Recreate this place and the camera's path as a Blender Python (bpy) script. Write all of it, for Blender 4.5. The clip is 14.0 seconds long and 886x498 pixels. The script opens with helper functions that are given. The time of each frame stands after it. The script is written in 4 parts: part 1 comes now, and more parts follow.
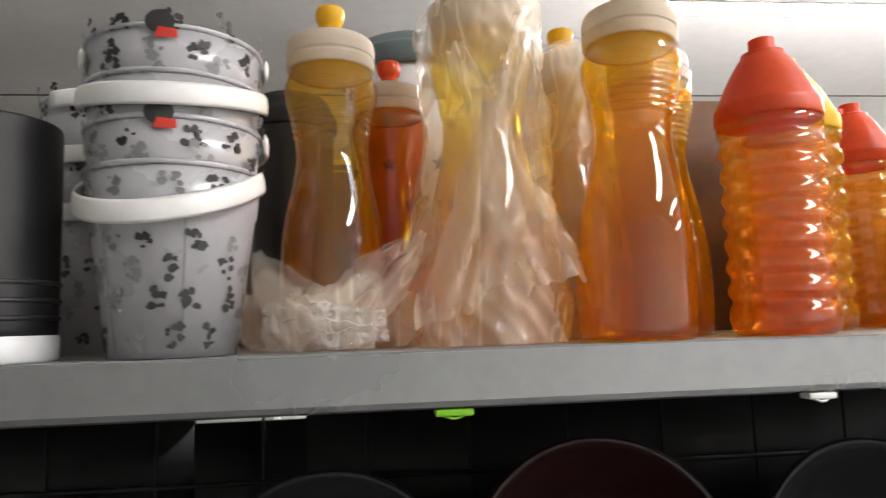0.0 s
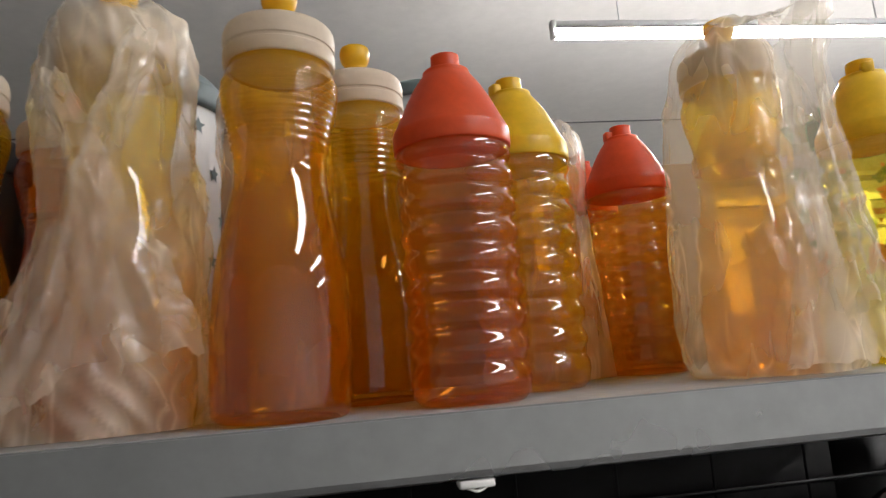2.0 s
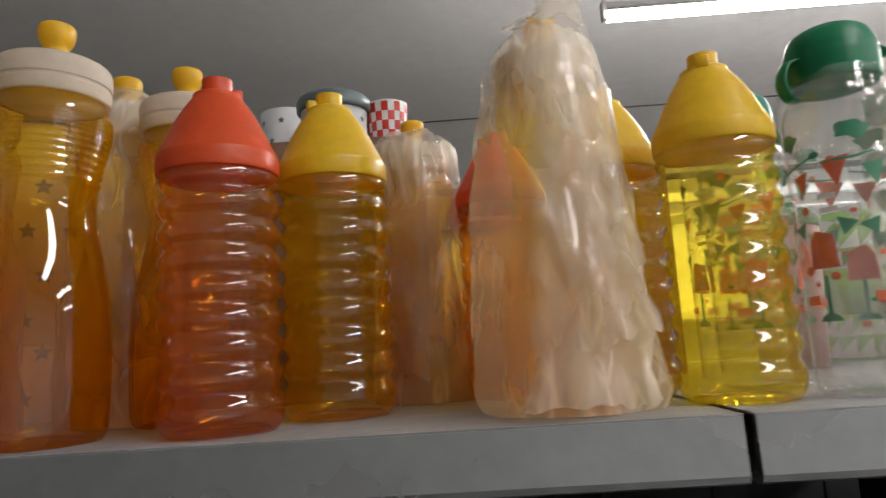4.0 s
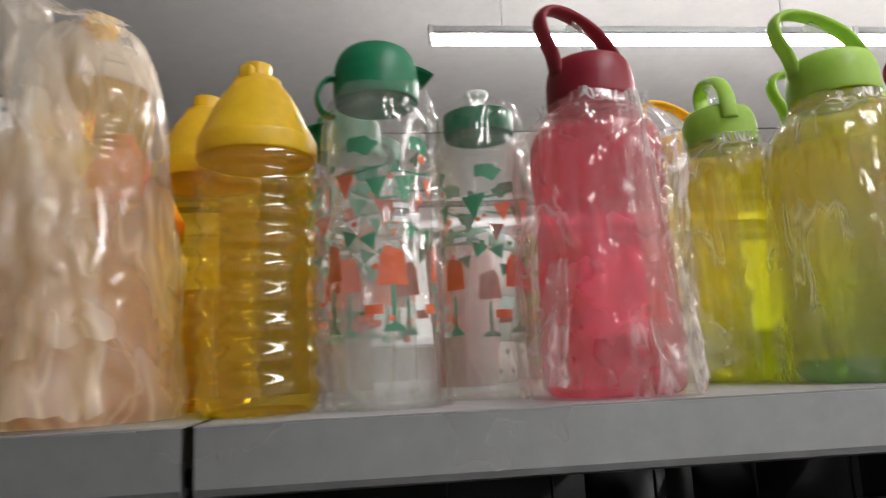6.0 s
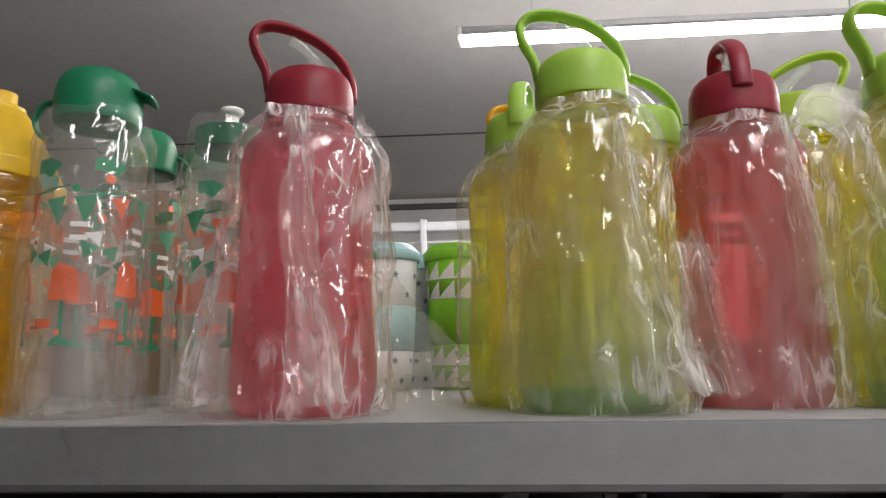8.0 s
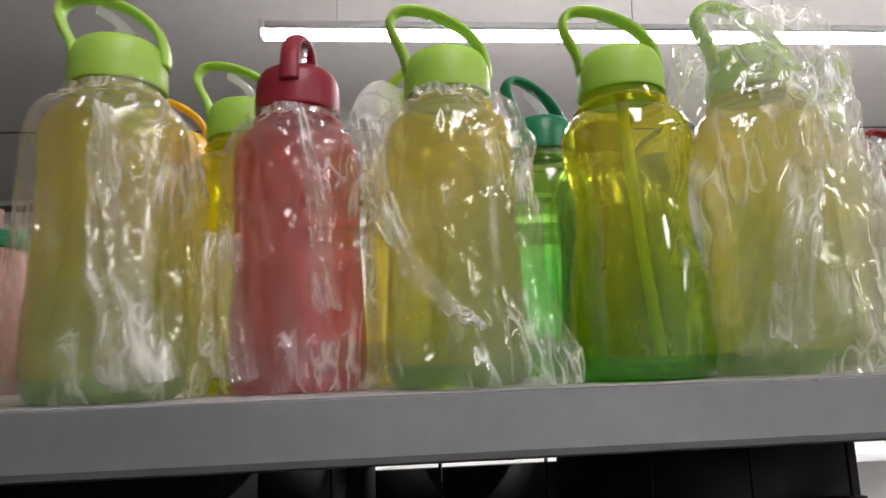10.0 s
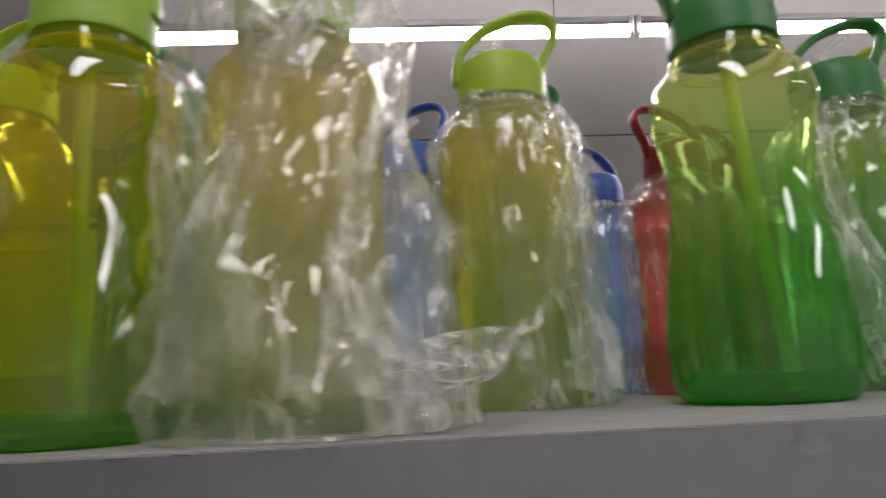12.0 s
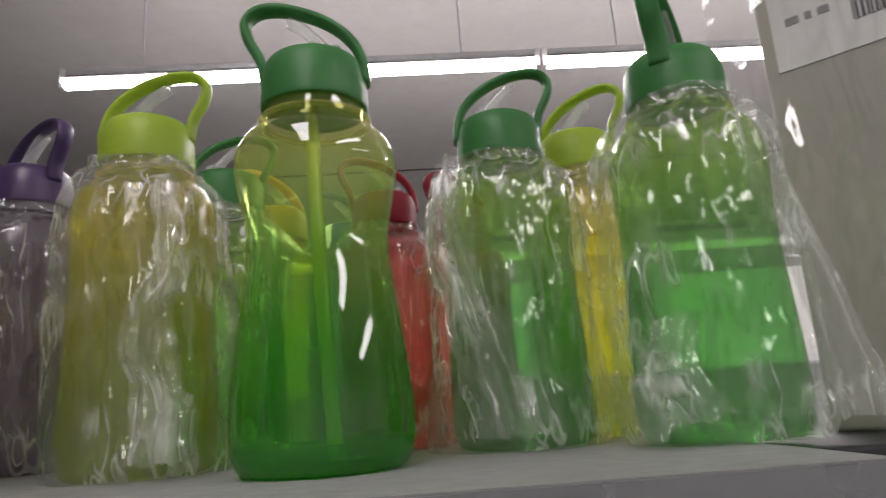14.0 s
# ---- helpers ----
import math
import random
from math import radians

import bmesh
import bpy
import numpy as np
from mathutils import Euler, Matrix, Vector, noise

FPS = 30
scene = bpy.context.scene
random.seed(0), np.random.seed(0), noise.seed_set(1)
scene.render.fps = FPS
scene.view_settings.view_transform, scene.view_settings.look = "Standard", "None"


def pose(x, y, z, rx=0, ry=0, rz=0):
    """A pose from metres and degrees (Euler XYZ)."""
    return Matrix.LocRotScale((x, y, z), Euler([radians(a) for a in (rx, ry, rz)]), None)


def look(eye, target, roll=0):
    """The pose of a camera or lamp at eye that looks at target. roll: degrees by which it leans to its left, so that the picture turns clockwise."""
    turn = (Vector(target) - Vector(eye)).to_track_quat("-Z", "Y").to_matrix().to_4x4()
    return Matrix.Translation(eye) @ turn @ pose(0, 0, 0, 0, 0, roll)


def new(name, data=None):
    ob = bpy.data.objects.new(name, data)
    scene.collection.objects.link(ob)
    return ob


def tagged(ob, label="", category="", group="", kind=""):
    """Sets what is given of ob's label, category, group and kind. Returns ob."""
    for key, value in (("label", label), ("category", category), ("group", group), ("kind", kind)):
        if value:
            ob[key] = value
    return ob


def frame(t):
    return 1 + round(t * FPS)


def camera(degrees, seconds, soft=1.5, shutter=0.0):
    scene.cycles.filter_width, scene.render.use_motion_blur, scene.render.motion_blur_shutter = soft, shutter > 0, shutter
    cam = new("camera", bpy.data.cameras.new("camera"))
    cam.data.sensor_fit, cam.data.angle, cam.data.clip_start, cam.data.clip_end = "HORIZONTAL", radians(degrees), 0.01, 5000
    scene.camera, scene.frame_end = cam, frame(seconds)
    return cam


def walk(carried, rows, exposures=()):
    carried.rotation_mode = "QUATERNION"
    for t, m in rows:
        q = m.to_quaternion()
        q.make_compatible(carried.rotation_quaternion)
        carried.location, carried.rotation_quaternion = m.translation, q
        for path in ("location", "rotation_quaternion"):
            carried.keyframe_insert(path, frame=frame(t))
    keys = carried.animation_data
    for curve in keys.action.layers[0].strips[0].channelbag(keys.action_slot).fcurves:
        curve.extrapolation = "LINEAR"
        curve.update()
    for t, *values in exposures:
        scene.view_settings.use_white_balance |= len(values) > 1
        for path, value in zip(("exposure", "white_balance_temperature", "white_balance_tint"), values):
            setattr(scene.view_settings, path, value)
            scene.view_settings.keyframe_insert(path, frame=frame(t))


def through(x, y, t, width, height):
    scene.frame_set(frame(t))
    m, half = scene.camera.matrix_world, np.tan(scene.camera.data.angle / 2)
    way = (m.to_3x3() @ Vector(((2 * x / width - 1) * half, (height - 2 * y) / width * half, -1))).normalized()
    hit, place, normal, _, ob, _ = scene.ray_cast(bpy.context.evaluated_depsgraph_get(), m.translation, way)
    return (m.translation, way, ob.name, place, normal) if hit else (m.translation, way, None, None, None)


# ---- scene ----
cam = camera(65.5, 14.0, soft=1.2, shutter=0.4)
PATH = [
    (0, (0.563, -0.446, 1.419), (0.767, 1.531, 1.64), -1.9),
    (0.5, (0.608, -0.441, 1.417), (0.907, 1.521, 1.659), -1.6),
    (1, (0.669, -0.45, 1.427), (1.037, 1.495, 1.713), -3.6),
    (1.5, (0.719, -0.441, 1.432), (1.142, 1.492, 1.723), -3.9),
    (2, (0.773, -0.394, 1.433), (1.07, 1.56, 1.738), -4.6),
    (2.5, (0.846, -0.359, 1.437), (1.029, 1.602, 1.783), -3.0),
    (3, (0.926, -0.377, 1.441), (0.791, 1.592, 1.767), -2.8),
    (3.2, (0.932, -0.372, 1.449), (0.862, 1.605, 1.74), -3.5),
    (5.3, (1.136, -0.431, 1.432), (1.062, 1.541, 1.756), -3.8),
    (5.5, (1.151, -0.431, 1.432), (1.15, 1.54, 1.77), -3.3),
    (6, (1.206, -0.388, 1.428), (1.418, 1.575, 1.757), -2.8),
    (6.5, (1.289, -0.36, 1.435), (1.495, 1.604, 1.752), -3.4),
    (7, (1.392, -0.373, 1.44), (1.322, 1.604, 1.732), -2.1),
    (7.5, (1.439, -0.382, 1.436), (1.293, 1.587, 1.755), -1.1),
    (8, (1.461, -0.389, 1.432), (1.313, 1.578, 1.766), -0.8),
    (8.5, (1.496, -0.398, 1.43), (1.404, 1.568, 1.783), -1.4),
    (9, (1.584, -0.415, 1.418), (1.634, 1.562, 1.714), -2.5),
    (9.2, (1.601, -0.423, 1.415), (1.747, 1.551, 1.702), -3.4),
    (11.3, (1.831, -0.325, 1.429), (2.018, 1.62, 1.856), -1.6),
    (11.5, (1.86, -0.327, 1.426), (2.039, 1.618, 1.857), -1.7),
    (12, (1.971, -0.288, 1.425), (2.086, 1.674, 1.794), -2.7),
    (12.5, (2.082, -0.288, 1.444), (2.12, 1.669, 1.857), -2.8),
    (13, (2.139, -0.288, 1.445), (2.108, 1.662, 1.89), -3.4),
    (13.5, (2.182, -0.291, 1.437), (2.192, 1.657, 1.891), -2.5),
    (14, (2.213, -0.298, 1.434), (2.313, 1.65, 1.878), -4.0),
]
walk(cam, [(t, look(eye, target, roll)) for t, eye, target, roll in PATH],
     exposures=[(0, 1.85, 6500, 13), (1.5, 1.30, 6450, 13), (3.0, 0.72, 6450, 13), (5.5, 0.82, 6400, 14), (7.5, 0.58, 6450, 15), (9.0, 0.68, 6450, 15), (11.5, -0.04, 6500, 22), (14.0, -0.14, 6500, 21)])
scene.cycles.transparent_max_bounces = 40

# ---- world and light ----
world = bpy.data.worlds.new("world")
scene.world = world
world.use_nodes = True
world.node_tree.nodes["Background"].inputs[0].default_value = (0.75, 0.8, 0.85, 1)
world.node_tree.nodes["Background"].inputs[1].default_value = 0.05
TUBE_POWER = 95.0
PANEL_POWER = 12.0

FRONT = -0.046        # front of the shelf lip
SHELF = 1.405         # top of the shelf
CEILING = 2.75


# ---- materials ----
def material(name):
    m = bpy.data.materials.new(name)
    m.use_nodes = True
    nt = m.node_tree
    nt.nodes.clear()
    out = nt.nodes.new("ShaderNodeOutputMaterial")
    return m, nt, out


def node(nt, kind, **values):
    n = nt.nodes.new(kind)
    for key, value in values.items():
        n.inputs[key.replace("_", " ")].default_value = value
    return n


def coords(nt, scale=(1, 1, 1)):
    tc = nt.nodes.new("ShaderNodeTexCoord")
    mp = nt.nodes.new("ShaderNodeMapping")
    mp.inputs["Scale"].default_value = scale
    nt.links.new(tc.outputs["Object"], mp.inputs["Vector"])
    return mp.outputs["Vector"]


def noise_node(nt, vector, scale, detail=4.0, rough=0.6):
    n = node(nt, "ShaderNodeTexNoise", Scale=scale, Detail=detail, Roughness=rough)
    nt.links.new(vector, n.inputs["Vector"])
    return n.outputs["Fac"]


def ramp(nt, fac, stops):
    r = nt.nodes.new("ShaderNodeValToRGB")
    while len(r.color_ramp.elements) < len(stops):
        r.color_ramp.elements.new(0.5)
    for e, (p, c) in zip(r.color_ramp.elements, stops):
        e.position, e.color = p, (c, c, c, 1) if isinstance(c, (int, float)) else (*c, 1)
    nt.links.new(fac, r.inputs["Fac"])
    return r.outputs["Color"]


def bump(nt, height, strength, distance=0.002):
    b = node(nt, "ShaderNodeBump", Strength=strength, Distance=distance)
    nt.links.new(height, b.inputs["Height"])
    return b.outputs["Normal"]


def painted(name, colour, rough=0.45, metal=0.0, vary=0.12, scale=14.0, relief=0.15, through=0.0):
    """A surface with mottling at two scales and a fine relief; through is the share of light that a moulded plastic lets pass."""
    m, nt, out = material(name)
    p = node(nt, "ShaderNodeBsdfPrincipled", Roughness=rough, Metallic=metal)
    v = coords(nt)
    big = noise_node(nt, v, scale)
    fine = noise_node(nt, v, scale * 9, 6)
    mixed = nt.nodes.new("ShaderNodeMath")
    mixed.operation = "MULTIPLY"
    nt.links.new(big, mixed.inputs[0])
    nt.links.new(fine, mixed.inputs[1])
    lo = tuple(c * (1 - vary) for c in colour)
    hi = tuple(min(1, c * (1 + vary)) for c in colour)
    tone = ramp(nt, mixed.outputs[0], [(0.12, lo), (0.40, hi)])
    nt.links.new(tone, p.inputs["Base Color"])
    nt.links.new(ramp(nt, big, [(0.3, max(0.05, rough - 0.1)), (0.7, min(1, rough + 0.12))]), p.inputs["Roughness"])
    nt.links.new(bump(nt, fine, relief, 0.0006), p.inputs["Normal"])
    if not through:
        nt.links.new(p.outputs[0], out.inputs[0])
        return m
    soft = nt.nodes.new("ShaderNodeBsdfTranslucent")
    nt.links.new(tone, soft.inputs[0])
    mix = nt.nodes.new("ShaderNodeMixShader")
    mix.inputs[0].default_value = through
    nt.links.new(p.outputs[0], mix.inputs[1])
    nt.links.new(soft.outputs[0], mix.inputs[2])
    nt.links.new(mix.outputs[0], out.inputs[0])
    return m


def tinted(name, low, high, z0, z1, milk=0.12, rough=0.025, gloss=0.08, wobble=0.05):
    """Thin see-through plastic whose dye runs from low to high between two heights of the thing."""
    m, nt, out = material(name)
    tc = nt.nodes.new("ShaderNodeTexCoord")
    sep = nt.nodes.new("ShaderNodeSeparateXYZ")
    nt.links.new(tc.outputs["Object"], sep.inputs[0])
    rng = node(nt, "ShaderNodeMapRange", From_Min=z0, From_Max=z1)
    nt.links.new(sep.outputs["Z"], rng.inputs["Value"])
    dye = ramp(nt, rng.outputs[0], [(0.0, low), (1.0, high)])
    clear = nt.nodes.new("ShaderNodeBsdfTransparent")
    nt.links.new(dye, clear.inputs[0])
    soft = nt.nodes.new("ShaderNodeBsdfTranslucent")
    face = nt.nodes.new("ShaderNodeBsdfDiffuse")
    deep = nt.nodes.new("ShaderNodeVectorMath")
    deep.operation = "MULTIPLY"
    nt.links.new(dye, deep.inputs[0])
    nt.links.new(dye, deep.inputs[1])
    nt.links.new(deep.outputs[0], soft.inputs[0])
    nt.links.new(deep.outputs[0], face.inputs[0])
    haze = nt.nodes.new("ShaderNodeMixShader")
    haze.inputs[0].default_value = 0.30
    nt.links.new(soft.outputs[0], haze.inputs[1])
    nt.links.new(face.outputs[0], haze.inputs[2])
    v = coords(nt)
    wave = noise_node(nt, v, 28, 3)
    mix = nt.nodes.new("ShaderNodeMixShader")
    nt.links.new(ramp(nt, wave, [(0.3, milk * 0.92), (0.7, min(1, milk * 1.08))]), mix.inputs[0])
    nt.links.new(clear.outputs[0], mix.inputs[1])
    nt.links.new(haze.outputs[0], mix.inputs[2])
    shine = node(nt, "ShaderNodeBsdfGlossy", Roughness=rough)
    normal = bump(nt, wave, wobble, 0.002)
    nt.links.new(normal, shine.inputs["Normal"])
    coat = nt.nodes.new("ShaderNodeMixShader")
    nt.links.new(grazing_gloss(nt, gloss, 0.75), coat.inputs[0])
    nt.links.new(mix.outputs[0], coat.inputs[1])
    nt.links.new(shine.outputs[0], coat.inputs[2])
    nt.links.new(coat.outputs[0], out.inputs[0])
    return m


def grazing_gloss(nt, floor, top):
    """The share of mirror gloss on a thin sheet, rising towards grazing view."""
    lw = node(nt, "ShaderNodeLayerWeight", Blend=0.5)
    power = nt.nodes.new("ShaderNodeMath")
    power.operation = "POWER"
    power.inputs[1].default_value = 4.0
    nt.links.new(lw.outputs["Facing"], power.inputs[0])
    r = node(nt, "ShaderNodeMapRange", To_Min=floor, To_Max=top)
    nt.links.new(power.outputs[0], r.inputs["Value"])
    return r.outputs[0]


def film(name, milk=0.10, patch=0.12, line=0.45, colour=(0.92, 0.92, 0.90), rough=0.12, size=1.0, sheen=0.04, crease=0.8, facet=0.5):
    """Crumpled polythene: a thin even haze, long soft white streaks where it gathers, and small bright glints."""
    m, nt, out = material(name)
    tc = nt.nodes.new("ShaderNodeTexCoord")

    def vec(op, a, b=None, scale=None):
        n = nt.nodes.new("ShaderNodeVectorMath")
        n.operation = op
        nt.links.new(a, n.inputs[0])
        if b is not None:
            nt.links.new(b, n.inputs[1])
        if scale is not None:
            n.inputs["Scale"].default_value = scale
        return n.outputs[0]

    def calc(op, a, b):
        n = nt.nodes.new("ShaderNodeMath")
        n.operation = op
        nt.links.new(a, n.inputs[0])
        if isinstance(b, (int, float)):
            n.inputs[1].default_value = b
        else:
            nt.links.new(b, n.inputs[1])
        return n.outputs[0]

    warp = node(nt, "ShaderNodeTexNoise", Scale=16.0 / size, Detail=2.0)
    nt.links.new(tc.outputs["Object"], warp.inputs["Vector"])
    near = vec("ADD", tc.outputs["Object"], vec("SCALE", warp.outputs["Color"], scale=0.015 * size))
    streak, height = None, None
    for turn, scale, wide in (((0.05, 0.30, 0.2), (34, 34, 6), 0.045), ((0.2, -0.55, 0.9), (52, 52, 9), 0.045), ((0.3, 0.75, 0.5), (75, 75, 15), 0.05)):
        mp = nt.nodes.new("ShaderNodeMapping")
        mp.inputs["Rotation"].default_value = turn
        mp.inputs["Scale"].default_value = tuple(k / size for k in scale)
        nt.links.new(near, mp.inputs["Vector"])
        n = node(nt, "ShaderNodeTexNoise", Scale=1.0, Detail=1.0, Roughness=0.4)
        nt.links.new(mp.outputs[0], n.inputs["Vector"])
        v = calc("ABSOLUTE", calc("SUBTRACT", n.outputs["Fac"], 0.5), 0)
        ridge = calc("POWER", node_fall(nt, v, wide), 1.6)
        streak = ridge if streak is None else calc("MAXIMUM", streak, ridge)
        height = v if height is None else calc("ADD", height, v)
    soft_mask = node_range(nt, noise_node(nt, near, 19 / size, 2), 0.46, 0.64)
    white = calc("MULTIPLY", streak, soft_mask)
    amount = calc("ADD", calc("ADD", calc("MULTIPLY", soft_mask, patch), milk), calc("MULTIPLY", white, line))
    normal = bump(nt, height, crease, 0.010)
    clear = node(nt, "ShaderNodeBsdfTransparent", Color=(0.985, 0.985, 0.98, 1))
    face = node(nt, "ShaderNodeBsdfDiffuse", Color=(*colour, 1))
    soft = node(nt, "ShaderNodeBsdfTranslucent", Color=(*colour, 1))
    nt.links.new(normal, face.inputs["Normal"])
    haze = nt.nodes.new("ShaderNodeMixShader")
    haze.inputs[0].default_value = 0.45
    nt.links.new(soft.outputs[0], haze.inputs[1])
    nt.links.new(face.outputs[0], haze.inputs[2])
    mix = nt.nodes.new("ShaderNodeMixShader")
    nt.links.new(amount, mix.inputs[0])
    nt.links.new(clear.outputs[0], mix.inputs[1])
    nt.links.new(haze.outputs[0], mix.inputs[2])
    shine = node(nt, "ShaderNodeBsdfGlossy", Roughness=rough)
    cells = nt.nodes.new("ShaderNodeMapping")
    cells.inputs["Rotation"].default_value = (0.15, 0.45, 0.1)
    cells.inputs["Scale"].default_value = (120 / size, 120 / size, 45 / size)
    nt.links.new(near, cells.inputs["Vector"])
    tilt = node(nt, "ShaderNodeTexNoise", Scale=1.0, Detail=1.5)
    nt.links.new(cells.outputs[0], tilt.inputs["Vector"])
    off = nt.nodes.new("ShaderNodeVectorMath")
    off.operation = "SUBTRACT"
    nt.links.new(tilt.outputs["Color"], off.inputs[0])
    off.inputs[1].default_value = (0.5, 0.5, 0.5)
    tip = vec("NORMALIZE", vec("ADD", normal, vec("SCALE", off.outputs[0], scale=facet * 3)))
    nt.links.new(tip, shine.inputs["Normal"])
    coat = nt.nodes.new("ShaderNodeMixShader")
    nt.links.new(grazing_gloss(nt, sheen, 0.30), coat.inputs[0])
    nt.links.new(mix.outputs[0], coat.inputs[1])
    nt.links.new(shine.outputs[0], coat.inputs[2])
    nt.links.new(coat.outputs[0], out.inputs[0])
    return m


def node_fall(nt, value, reach):
    """1 at nought, falling to 0 at reach."""
    r = node(nt, "ShaderNodeMapRange", From_Min=0.0, From_Max=reach, To_Min=1.0, To_Max=0.0)
    nt.links.new(value, r.inputs["Value"])
    return r.outputs[0]


def node_range(nt, value, lo, hi):
    r = node(nt, "ShaderNodeMapRange", From_Min=lo, From_Max=hi)
    nt.links.new(value, r.inputs["Value"])
    return r.outputs[0]


def glowing(name, colour, power):
    m, nt, out = material(name)
    e = node(nt, "ShaderNodeEmission", Color=(*colour, 1), Strength=power)
    nt.links.new(e.outputs[0], out.inputs[0])
    return m


